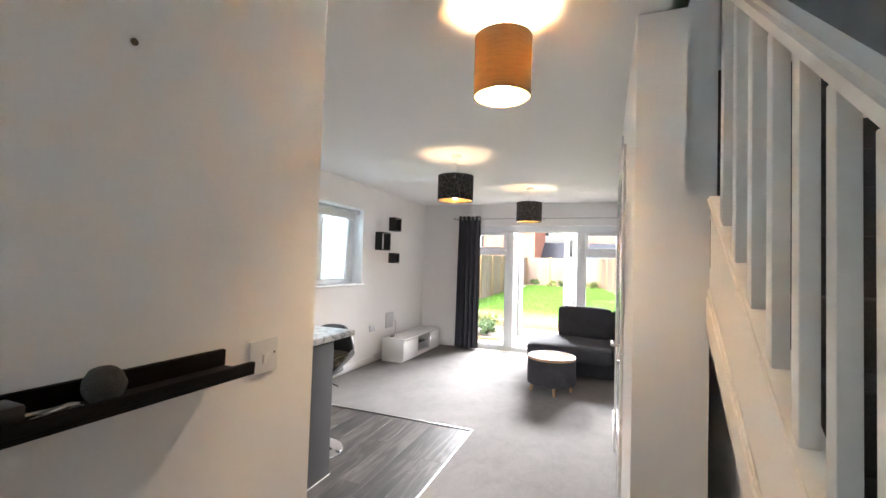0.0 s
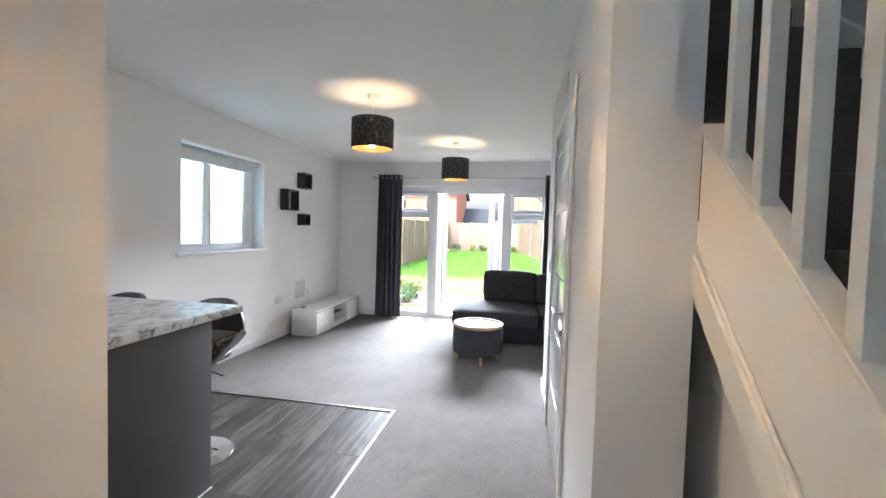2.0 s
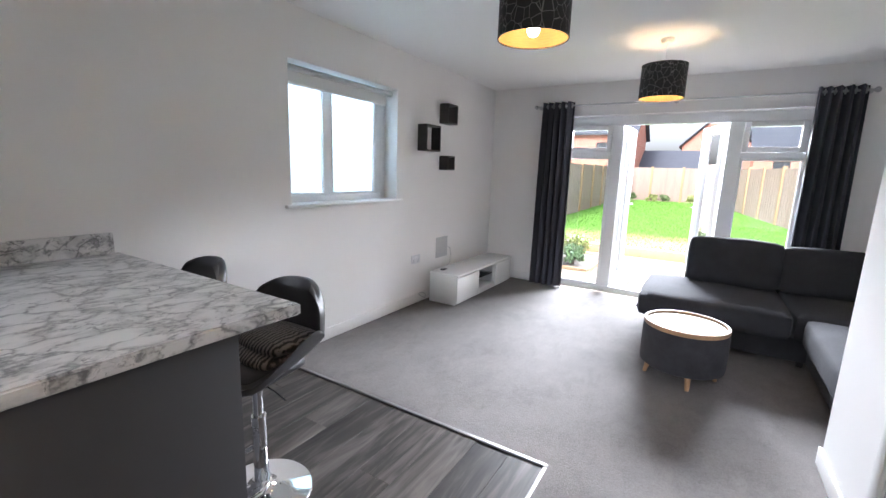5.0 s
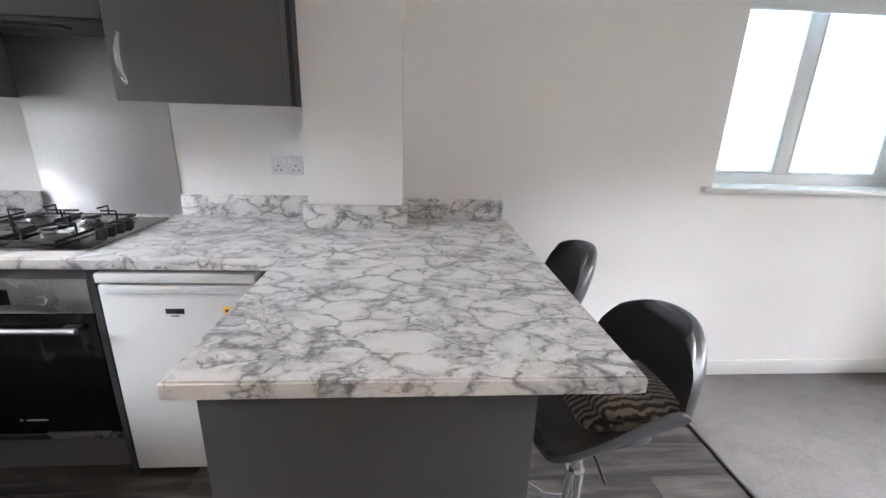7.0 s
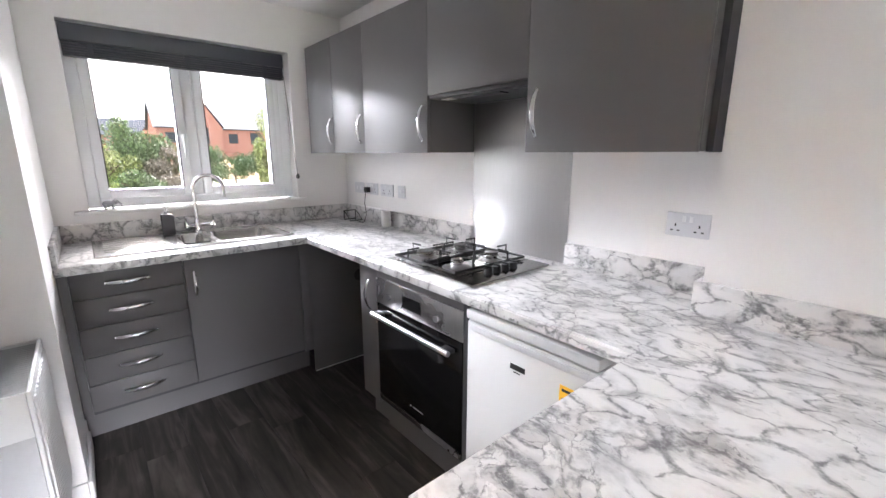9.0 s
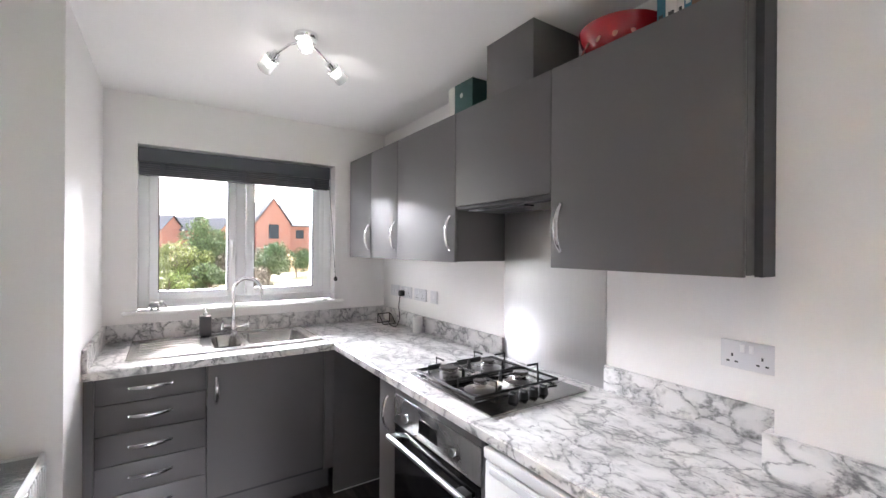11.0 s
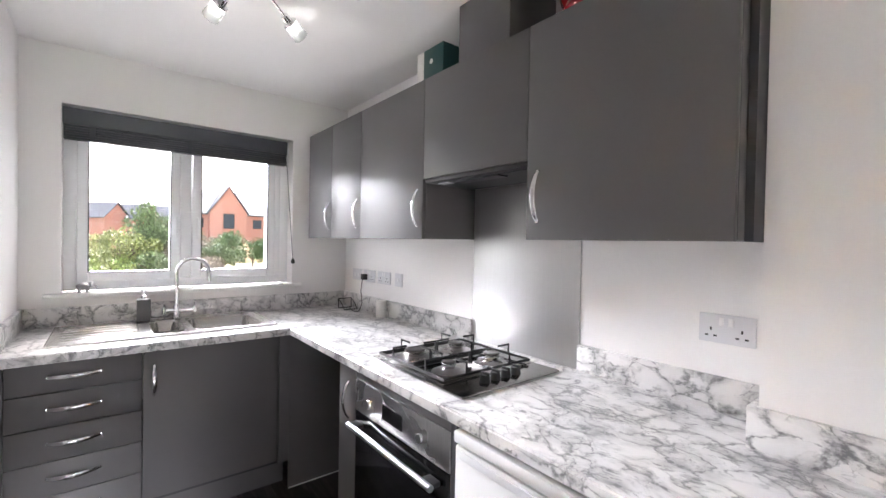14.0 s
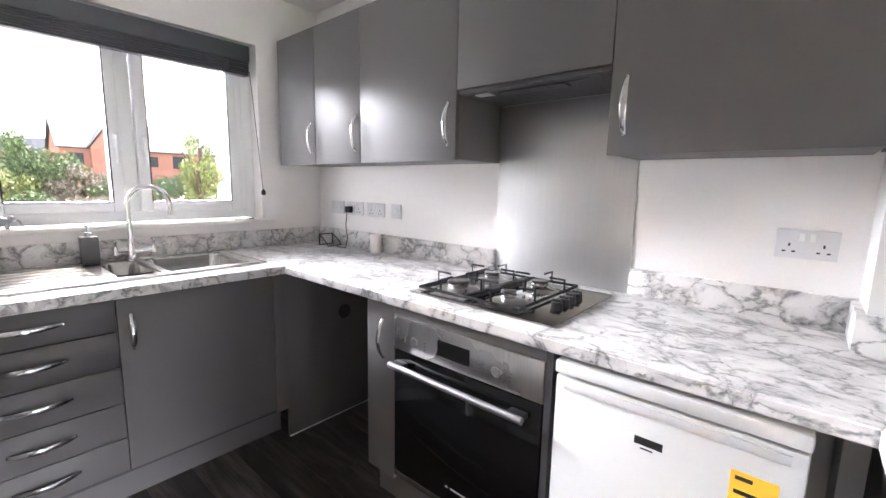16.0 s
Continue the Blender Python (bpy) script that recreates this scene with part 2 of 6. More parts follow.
IRON = surface("black_enamel_iron", (0.012, 0.012, 0.013), 0.35, vary=0.2, grain=140, bump=0.3)
WHITE_PLASTIC = surface("white_plastic", (0.80, 0.80, 0.80), 0.3, vary=0.02, grain=60, bump=0.03)
FRIDGE = surface("white_enamel", (0.56, 0.56, 0.555), 0.24, vary=0.02, grain=220, bump=0.05)
PLATE = surface("pale_grey_plate", (0.66, 0.66, 0.68), 0.35, vary=0.02, grain=60, bump=0.02)
STRIP = surface("worn_aluminium", (0.26, 0.255, 0.25), 0.42, 1.0, vary=0.12, scale=9, grain=150, bump=0.05)
LIGHT_GREY = surface("light_grey_plastic", (0.5, 0.5, 0.51), 0.35, vary=0.04, grain=80)


# ---- making meshes ----
def slab(bm, x0, x1, y0, y1, z0, z1, bevel=0.0, seg=2):
    """A box between these bounds, with rounded edges if asked."""
    m = Matrix.LocRotScale(((x0 + x1) / 2, (y0 + y1) / 2, (z0 + z1) / 2), None, (abs(x1 - x0), abs(y1 - y0), abs(z1 - z0)))
    vs = bmesh.ops.create_cube(bm, size=1, matrix=m)["verts"]
    if bevel:
        es = list({e for v in vs for e in v.link_edges})
        bmesh.ops.bevel(bm, geom=es, offset=bevel, segments=seg, affect="EDGES", profile=0.5)
    return bm


def rod(bm, a, b, r, r2=None, n=16, caps=True):
    """A round bar from a to b."""
    a, b = Vector(a), Vector(b)
    d = b - a
    m = Matrix.Translation((a + b) / 2) @ d.to_track_quat("Z", "Y").to_matrix().to_4x4()
    bmesh.ops.create_cone(bm, cap_ends=caps, segments=n, radius1=r, radius2=r if r2 is None else r2, depth=d.length, matrix=m)
    return bm


def tube(bm, pts, r, n=10):
    """A bent round bar through pts."""
    pts = [Vector(p) for p in pts]
    rings = []
    up = Vector((0.13, 0.37, 0.92))
    for i, p in enumerate(pts):
        d = (pts[min(i + 1, len(pts) - 1)] - pts[max(i - 1, 0)]).normalized()
        s = d.cross(up).normalized()
        u = s.cross(d)
        rings.append([bm.verts.new(p + r * (math.cos(k * math.tau / n) * s + math.sin(k * math.tau / n) * u)) for k in range(n)])
    for a, b in zip(rings, rings[1:]):
        for k in range(n):
            bm.faces.new((a[k], a[(k + 1) % n], b[(k + 1) % n], b[k]))
    bm.faces.new(rings[0][::-1])
    bm.faces.new(rings[-1])
    return bm


def lathe(bm, profile, cx=0.0, cy=0.0, n=40):
    """A turned body from (radius, height) pairs."""
    rings = []
    for r, z in profile:
        rings.append([bm.verts.new((cx + r * math.cos(k * math.tau / n), cy + r * math.sin(k * math.tau / n), z)) for k in range(n)] if r > 1e-5 else [bm.verts.new((cx, cy, z))])
    for a, b in zip(rings, rings[1:]):
        for k in range(n):
            k2 = (k + 1) % n
            loop = [a[k % len(a)], a[k2 % len(a)], b[k2 % len(b)], b[k % len(b)]]
            loop = [v for i, v in enumerate(loop) if v not in loop[:i]]
            if len(loop) > 2:
                bm.faces.new(loop)
    return bm


def solid(name, bm, material, smooth=40):
    me = bpy.data.meshes.new(name)
    bmesh.ops.recalc_face_normals(bm, faces=bm.faces)
    bm.to_mesh(me)
    bm.free()
    me.materials.append(material)
    if smooth:
        me.shade_smooth()
        me.set_sharp_from_angle(angle=radians(smooth))
    return new(name, me)


def thing(name, x, y, z, label, category, group="", kind=""):
    """An empty at the foot of a thing; its parts hang under it."""
    ob = new(name)
    ob.empty_display_size = 0.1
    ob.location = (x, y, z)
    return tagged(ob, label, category, group, kind)


def part(name, bm, material, parent, label="", smooth=40):
    """One mesh, drawn in the world's places, under a thing or a part."""
    ob = solid(name, bm, material, smooth)
    ob.parent = parent
    ob.matrix_parent_inverse = parent.matrix_basis.inverted()
    return tagged(ob, label)


def single(name, bm, material, label, category, group="", kind="", smooth=40):
    return tagged(solid(name, bm, material, smooth), label, category, group, kind)


def B():
    return bmesh.new()


def box(x0, x1, y0, y1, z0, z1, bevel=0.0, seg=2):
    return slab(B(), x0, x1, y0, y1, z0, z1, bevel, seg)


def wall(name, axis, at, thick, lo, hi, top, holes=(), label="", bottom=0.0):
    """A wall along x or y from lo to hi, from face at to at + thick, pierced by holes (lo, hi, z0, z1)."""
    bm = B()
    a, b = sorted((at, at + thick))

    def put(u0, u1, z0, z1):
        if u1 - u0 > 1e-4 and z1 - z0 > 1e-4:
            slab(bm, *((u0, u1, a, b) if axis == "x" else (a, b, u0, u1)), z0, z1)

    u = lo
    for h0, h1, z0, z1 in sorted(holes):
        put(u, h0, bottom, top)
        put(h0, h1, bottom, z0)
        put(h0, h1, z1, top)
        u = h1
    put(u, hi, bottom, top)
    return single(name, bm, WALL, label or "matt off-white painted plaster wall", "wall", kind="structure", smooth=0)


# ---- the shell of the house ----
H = 2.40
WX, EX, SY, NY = -3.31, 0.80, -1.00, 6.85
wall("wall_west", "y", WX, -0.30, SY - 0.30, NY + 0.30, H, [(3.663, 4.835, 1.085, 2.064)])
# the second hole is an added, unseen opening that lets daylight into the hall
wall("wall_south", "x", SY, -0.30, WX, EX + 0.3, H, [(-2.895, -1.673, 1.075, 2.10), (-0.95, -0.60, 0.9, 2.05)])
wall("wall_north", "x", NY, 0.30, WX, EX, H, [(-2.44, -0.05, -0.02, 2.045)])
wall("wall_east", "y", EX, 0.30, SY, NY + 0.30, 4.9)
wall("wall_hall", "y", -1.205, -0.10, SY, 1.191, H)
wall("wall_nib", "x", 0.08, SY - 0.08, -1.51, -1.305, H)
wall("wall_door", "y", -0.235, 0.115, 1.98, 4.18, H, [(2.67, 3.60, 0.0, 2.03)])
bm = box(-0.235, -0.060, 1.865, 1.98, 0, H)
slab(bm, -0.060, 0.0195, 1.865, 1.98, 0, 1.69)
single("wall_stub", bm, WALL, "matt off-white painted end of the partition wall", "wall", kind="structure", smooth=0)
wall("wall_cupboard", "x", 4.18, 0.10, -0.235, EX, H)
wall("wall_stairwell", "y", -0.06, -0.06, -0.3, 4.0, 4.9, bottom=H)
wall("wall_stairwell_side", "y", -0.0595, -0.06, 1.981, 4.179, H)
wall("wall_stairwell_top", "x", 4.0, 0.1, -0.12, EX, 4.9, bottom=H)
# its hole is an added, unseen opening that brings light down the stairs
wall("wall_stairwell_foot", "x", -0.3, -0.1, -0.12, EX, 4.9, [(0.15, 0.65, 3.7, 4.4)], bottom=H)
wall("wall_stair_return", "x", 1.985, 0.02, -0.0585, 0.066, 4.9, bottom=1.60)

bm = B()
slab(bm, WX - 0.3, -0.06, SY - 0.3, NY + 0.3, H, H + 0.12)
slab(bm, -0.06, EX + 0.3, SY - 0.3, -0.3, H, H + 0.12)
slab(bm, -0.06, EX + 0.3, 4.0, NY + 0.3, H, H + 0.12)
single("ceiling", bm, CEIL, "plain white painted plaster ceiling", "ceiling", kind="structure", smooth=0)
single("ceiling_landing", box(-0.12, EX + 0.3, -0.4, 4.1, 4.9, 5.0), CEIL, "white ceiling over the stairwell", "ceiling", kind="structure", smooth=0)

# carpet over hall and living room, board floor under the kitchen planks
bm = B()
slab(bm, -1.305, EX, SY, 1.19, -0.08, 0.004)
slab(bm, -1.35, EX, 1.19, 3.506, -0.08, 0.004)
slab(bm, WX, EX, 3.506, NY, -0.08, 0.004)
single("floor", bm, CARPET, "mottled grey cut-pile carpet with brushed marks", "floor", kind="structure", smooth=0)
kitchen_floor = single("floor_kitchen", box(WX, -1.352, SY, 3.504, -0.08, -0.004), DARK_VOID, "grey oak plank vinyl floor", "floor", kind="structure", smooth=0)
bm = box(WX, -1.342, 3.496, 3.518, 0.0, 0.009, 0.003)
single("trim_threshold", bm, STRIP, "thin silver metal carpet threshold strip", "threshold strip", kind="structure")
bm = box(-1.360, -1.343, 1.195, 3.494, 0.0, 0.008, 0.003)
single("trim_threshold", bm, STRIP, "thin silver metal carpet threshold strip", "threshold strip", kind="structure")


def baseboard(x0, x1, y0, y1):
    single("baseboard", box(x0, x1, y0, y1, 0.004, 0.098, 0.006), TRIM, "white gloss painted skirting board", "baseboard", kind="structure")


T = 0.015
baseboard(WX, WX + T, 2.62, NY - T)
baseboard(WX, -2.44, NY - T, NY)
baseboard(-0.05, EX - T, NY - T, NY)
baseboard(EX - T, EX, 4.28, NY - T)
baseboard(-0.235, EX - T, 4.28, 4.28 + T)
baseboard(-0.25, -0.235, 3.67, 4.28 + T)
baseboard(-0.25, -0.235, 1.85, 2.60)
baseboard(-0.235, 0.0195, 1.85, 1.865)
baseboard(-1.205, -1.19, SY, 1.191)
baseboard(-1.32, -1.19, 1.191, 1.206)
baseboard(-1.32, -1.305, 0.095, 1.191)
baseboard(-1.525, -1.51, -0.33, 0.095)
baseboard(-1.51, -1.305, 0.08, 0.095)

# boxed-in pipe beside the wall units
wall("wall_boxing", "y", WX, 0.195, 1.702, 2.110, H)

# ---- kitchen window ----
def frame_ring(axis, at0, at1, u0, u1, z0, z1, w, wb=None, bevel=0.006):
    """A four-sided frame in a wall plane."""
    bm = B()
    wb = wb or w
    for a, b, c, d in ((u0, u0 + w, z0, z1), (u1 - w, u1, z0, z1), (u0 + w, u1 - w, z1 - w, z1), (u0 + w, u1 - w, z0, z0 + wb)):
        slab(bm, *((a, b, at0, at1) if axis == "x" else (at0, at1, a, b)), c, d, bevel)
    return bm


def pane(axis, at, u0, u1, z0, z1, material, parent, t=0.006, name="pane"):
    ob = part(name, box(*((u0, u1, at, at + t) if axis == "x" else (at, at + t, u0, u1)), z0, z1), material, parent, smooth=0)
    if material is GLASS:
        ob.visible_shadow = False
    return ob


kw = thing("window_1", -2.284, -1.1, 1.075, "white two-casement upvc kitchen window with clear glass", "window", kind="structure")
part("window_frame", frame_ring("x", -1.17, -1.095, -2.895, -1.673, 1.085, 2.10, 0.058), UPVC, kw)
part("mullion", box(-2.285, -2.225, -1.165, -1.10, 1.143, 2.042, 0.005), UPVC, kw)
part("frame_extension", box(-2.838, -2.800, -1.168, -1.092, 1.142, 2.043, 0.004), UPVC, kw)
for u0, u1 in ((-2.800, -2.285), (-2.225, -1.728)):
    sash = part("sash", frame_ring("x", -1.155, -1.075, u0 + 0.003, u1 - 0.003, 1.14, 2.045, 0.052, bevel=0.008), UPVC, kw)
    pane("x", -1.12, u0 + 0.055, u1 - 0.055, 1.192, 1.993, GLASS, sash)
    part("gasket", frame_ring("x", -1.0748, -1.0728, u0 + 0.051, u1 - 0.051, 1.188, 1.997, 0.006, bevel=0), BLACK, sash)
for u in (-2.318, -2.198):
    bm = box(u - 0.012, u + 0.012, -1.073, -1.06, 1.46, 1.53, 0.004)
    tube(bm, [(u, -1.062, 1.515), (u, -1.045, 1.51), (u, -1.04, 1.49), (u, -1.042, 1.42), (u, -1.046, 1.385)], 0.008)
    part("window_handle", bm, UPVC, kw)
part("window_sill", box(-2.955, -1.605, -1.09, -0.955, 1.062, 1.085, 0.007), TRIM, kw)

bl = thing("roller_blind", -2.27, -1.02, 2.09, "dark grey slatted blind drawn up under the window head", "blind")
part("headrail", box(-2.850, -1.676, -1.045, -0.982, 1.992, 2.080, 0.006), surface("blind_rail", (0.070, 0.074, 0.086), 0.45), bl)
SLAT = surface("blind_slat", (0.058, 0.061, 0.071), 0.5, vary=0.04, grain=60, bump=0.05)
for i in range(6):
    part("slat", box(-2.846, -1.68, -1.043 + 0.004 * (i % 2), -0.992 + 0.004 * (i % 2), 1.915 + 0.0128 * i, 1.9265 + 0.0128 * i, 0.003), SLAT, bl)
for x in (-2.72, -2.26, -1.80):
    part("ladder_tape", box(x - 0.012, x + 0.012, -0.9875, -0.9865, 1.913, 1.992), SLAT, bl)
bm = tube(B(), [(-2.845, -0.985, 1.94), (-2.868, -0.978, 1.6), (-2.893, -0.975, 1.25)], 0.0018, 6)
cord = part("cord", bm, BLACK, bl)
part("toggle", lathe(B(), [(0, 1.225), (0.012, 1.23), (0.014, 1.245), (0.006, 1.262), (0, 1.264)], -2.894, -0.975, 12), BLACK, cord)

# ---- worktop and upstands ----
HX0, HX1, HY0, HY1 = -2.585, -2.035, -0.885, -0.478


def board(rings, parent):
    """One length of worktop from flat outlines, its long edges eased, its joints left square."""
    bm, found = B(), {}
    for ring in rings:
        for q in ring:
            if q not in found:
                found[q] = bm.verts.new((*q, 0.87))
    fs = [bm.faces.new([found[q] for q in ring]) for ring in rings]
    up = bmesh.ops.extrude_face_region(bm, geom=fs)
    vs = [v for v in up["geom"] if isinstance(v, bmesh.types.BMVert)]
    bmesh.ops.translate(bm, verts=vs, vec=(0, 0, 0.04))
    bmesh.ops.recalc_face_normals(bm, faces=bm.faces)
    rim = [e for e in bm.edges if abs(e.verts[0].co.z - e.verts[1].co.z) < 1e-5 and len(e.link_faces) == 2 and abs(e.link_faces[0].normal.z - e.link_faces[1].normal.z) > 0.5]
    joints = (-0.3051, -0.3049)
    rim = [e for e in rim if not (abs(e.verts[0].co.y - e.verts[1].co.y) < 1e-6 and min(abs(e.verts[0].co.y - j) for j in joints) < 2e-5 and (e.verts[0].co.x + e.verts[1].co.x) / 2 < -2.6)]
    bmesh.ops.bevel(bm, geom=rim, offset=0.005, segments=3, affect="EDGES")
    return part("board", bm, MARBLE, parent)


wt = thing("worktop", -2.9, 0.7, 0.87, "white worktop with grey marble veins on the kitchen units", "worktop")
JX = -2.655
sink_right = ((HX1, SY), (-1.51, SY), (-1.51, -0.3051), (HX1, -0.3051), (HX1, HY1), (HX1, HY0))
sink_left = ((WX, SY), (HX1, SY), (HX1, HY0), (HX0, HY0), (HX0, HY1), (HX1, HY1), (HX1, -0.3051), (JX, -0.3051), (WX, -0.3051))
board((sink_right, sink_left), wt)
board((((WX, -0.3049), (JX, -0.3049), (JX, 1.70), (-1.965, 1.70), (-1.965, 2.622), (WX, 2.622)),), wt)


def upstand(x0, x1, y0, y1):
    single("upstand", box(x0, x1, y0, y1, 0.9105, 1.012, 0.002), MARBLE, "low marble-print upstand along the wall behind the worktop", "upstand")


upstand(WX, -1.53, SY, SY + 0.02)
upstand(-1.53, -1.51, SY, -0.31)
upstand(WX, WX + 0.02, SY + 0.02, 0.468)
upstand(WX, WX + 0.02, 1.078, 1.702)
upstand(WX + 0.02, -3.115, 1.682, 1.702)
upstand(-3.115, -3.095, 1.682, 2.130)
upstand(WX, -3.115, 2.110, 2.130)
upstand(WX, WX + 0.02, 2.130, 2.597)


# ---- kitchen units ----
def bow(name, a, b, out, parent, r=0.0095):
    """An arched chrome bar handle standing off the door."""
    a, b, out = Vector(a), Vector(b), Vector(out)
    pts = []
    for i in range(13):
        f = i / 12
        pts.append(a.lerp(b, f) + out * (0.004 + 0.028 * math.sin(math.pi * f) ** 0.7))
    bm = B()
    side = (b - a).normalized().cross(out)
    rings = []
    for i, p in enumerate(pts):
        d = (pts[min(i + 1, 12)] - pts[max(i - 1, 0)]).normalized()
        nrm = side.cross(d)
        wide = r * (0.75 + 0.35 * math.sin(math.pi * i / 12))
        rings.append([bm.verts.new(p + side * wide * math.cos(k * math.tau / 12) + nrm * 0.0042 * math.sin(k * math.tau / 12)) for k in range(12)])
    for p, q in zip(rings, rings[1:]):
        for k in range(12):
            bm.faces.new((p[k], p[(k + 1) % 12], q[(k + 1) % 12], q[k]))
    bm.faces.new(rings[0])
    bm.faces.new(rings[-1])
    for p in (a, b):
        rod(bm, p, p + out * 0.008, 0.0055, 0.005, 12)
    return part(name, bm, HANDLE, parent, "polished chrome bow handle")


G = 0.0015   # half the gap between doors
FY = -0.335
du = thing("drawer_unit", -1.775, -0.6, 0.155, "matt grey kitchen unit with five drawers and chrome handles", "kitchen drawers")
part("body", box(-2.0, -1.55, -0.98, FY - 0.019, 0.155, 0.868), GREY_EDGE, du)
part("filler", box(-1.549, -1.512, FY - 0.018, FY - 0.002, 0.155, 0.868), GREY_MATT, du)
zs = [0.175, 0.312, 0.456, 0.600, 0.742, 0.866]
for z0, z1 in zip(zs, zs[1:]):
    d = part("drawer", box(-2.0 + G, -1.55 - G, FY - 0.018, FY, z0 + G, z1 - G, 0.002), GREY_MATT, du)
    zc = (z0 + z1) / 2 + 0.005
    bow("handle", (-1.85, FY, zc), (-1.68, FY, zc), (0, 1, 0), d)

su = thing("sink_unit", -2.3, -0.6, 0.155, "matt grey cupboard under the sink with one door", "kitchen cabinet")
part("body", box(-2.61, -2.002, -0.98, FY - 0.019, 0.155, 0.45), GREY_EDGE, su)
d = part("door", box(-2.61 + G, -2.0 - G, FY - 0.018, FY, 0.175, 0.866, 0.002), GREY_MATT, su)
bow("handle", (-2.043, FY, 0.80), (-2.043, FY, 0.665), (0, 1, 0), d)
part("corner_post", box(-2.668, -2.612, FY - 0.018, FY - 0.001, 0.16, 0.866, 0.001), GREY_MATT, su)

single("plinth", box(-2.67, -1.512, -0.452, -0.435, 0.0, 0.157), GREY_MATT, "matt grey kickboard under the sink run", "plinth")
bm = box(-3.305, -2.669, FY - 0.018, FY - 0.004, 0.0, 0.868)
ep = thing("end_panel", -2.98, FY, 0.0, "matt grey panel closing the empty appliance space", "panel")
part("board", bm, GREY_MATT, ep)
part("pipe_hole", rod(B(), (-3.02, FY - 0.0045, 0.60), (-3.02, FY - 0.0025, 0.60), 0.04, n=24), BLACK, ep)
part("floor_seal", box(-3.30, -2.67, FY - 0.004, FY + 0.003, 0.0, 0.005), TRIM, ep)

FX = -2.68
nu = thing("pull_out_unit", -2.98, 0.365, 0.15, "narrow matt grey base unit beside the oven", "kitchen cabinet")
part("body", box(-3.30, FX - 0.02, 0.285, 0.444, 0.15, 0.868), GREY_MATT, nu)
d = part("door", box(FX - 0.018, FX, 0.285 + G, 0.444 - G, 0.152, 0.864, 0.002), GREY_MATT, nu)
bow("handle", (FX, 0.385, 0.80), (FX, 0.385, 0.645), (1, 0, 0), d)
part("plinth", box(-2.76, -2.745, 0.285, 0.444, 0.0, 0.15), GREY_MATT, nu)

oh = thing("oven_housing", -2.98, 0.76, 0.0, "matt grey housing around the built-under oven", "kitchen cabinet")
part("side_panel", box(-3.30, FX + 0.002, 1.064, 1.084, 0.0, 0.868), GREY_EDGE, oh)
part("top_rail", box(FX - 0.018, FX - 0.001, 0.447, 1.063, 0.832, 0.868), GREY_MATT, oh)
part("plinth", box(-2.745, -2.73, 0.447, 1.063, 0.0, 0.15), GREY_MATT, oh)
part("base", box(-3.30, FX - 0.03, 0.447, 1.063, 0.15, 0.175), GREY_EDGE, oh)

ov = thing("oven", -2.95, 0.755, 0.176, "stainless steel built-in oven with a black glass door", "oven")
part("body", box(-3.25, FX - 0.024, 0.452, 1.058, 0.177, 0.83), BLACK, ov)
cp = part("control_panel", box(FX - 0.022, FX + 0.004, 0.449, 1.060, 0.702, 0.828, 0.002), STEEL, ov)
part("display", box(FX + 0.004, FX + 0.0055, 0.665, 0.80, 0.735, 0.79), BLACK_GLASS, cp)
for y in (0.557, 0.905):
    k = part("dial", rod(B(), (FX + 0.004, y, 0.752), (FX + 0.011, y, 0.752), 0.0150, 0.0145, 28), SATIN, cp, "round brushed metal dial")
    part("dial_ring", rod(B(), (FX + 0.0042, y, 0.752), (FX + 0.0085, y, 0.752), 0.0190, 0.0175, 28), CHROME, k)
    for i in range(3):
        for o in (-0.051, 0.048):
            part("mark", box(FX + 0.004, FX + 0.0046, y + o - 0.004, y + o + 0.004, 0.735 + 0.012 * i, 0.737 + 0.012 * i), BLACK, k)
dr = part("door", box(FX - 0.022, FX + 0.003, 0.450, 1.059, 0.212, 0.698, 0.003), BLACK_GLASS, ov, "black glass oven door")
bm = rod(B(), (FX + 0.042, 0.462, 0.652), (FX + 0.042, 1.02, 0.652), 0.0115, n=20)
part("handle", bm, SATIN, dr, "brushed steel bar handle")
for y in (0.464, 0.962):
    part("handle_end", box(FX + 0.002, FX + 0.041, y, y + 0.056, 0.645, 0.662, 0.004), BLACK, dr)
part("top_lip", box(FX - 0.02, FX + 0.006, 0.449, 1.060, 0.8282, 0.8315, 0.001), CHROME, ov)
bm = box(FX + 0.003, FX + 0.0036, 0.712, 0.722, 0.263, 0.271)
slab(bm, FX + 0.003, FX + 0.0036, 0.735, 0.81, 0.264, 0.270)
part("maker_mark", bm, LIGHT_GREY, dr)
part("bottom_strip", box(FX - 0.022, FX + 0.003, 0.450, 1.059, 0.180, 0.206, 0.002), STEEL, ov)

YELLOW = surface("yellow_sticker", (0.80, 0.43, 0.03), 0.45, vary=0.03, grain=60)
fr = thing("fridge", -2.95, 1.36, 0.0, "small white under-counter fridge with a yellow sticker", "fridge")
part("body", box(-3.22, -2.716, 1.104, 1.618, 0.02, 0.815, 0.004), FRIDGE, fr)
part("top_lid", box(-3.22, -2.655, 1.100, 1.622, 0.822, 0.858, 0.007), FRIDGE, fr)
fd = part("door", box(-2.712, -2.660, 1.102, 1.620, 0.045, 0.816, 0.008), FRIDGE, fr)
bm = box(-2.6605, -2.655, 1.128, 1.594, 0.784, 0.806, 0.002)
part("grip", bm, LIGHT_GREY, fd, "light grey moulded grip along the door's top")
for y in (1.13, 1.585):
    part("foot", rod(B(), (-2.75, y, 0.0), (-2.75, y, 0.022), 0.016, n=14), BLACK, fr)
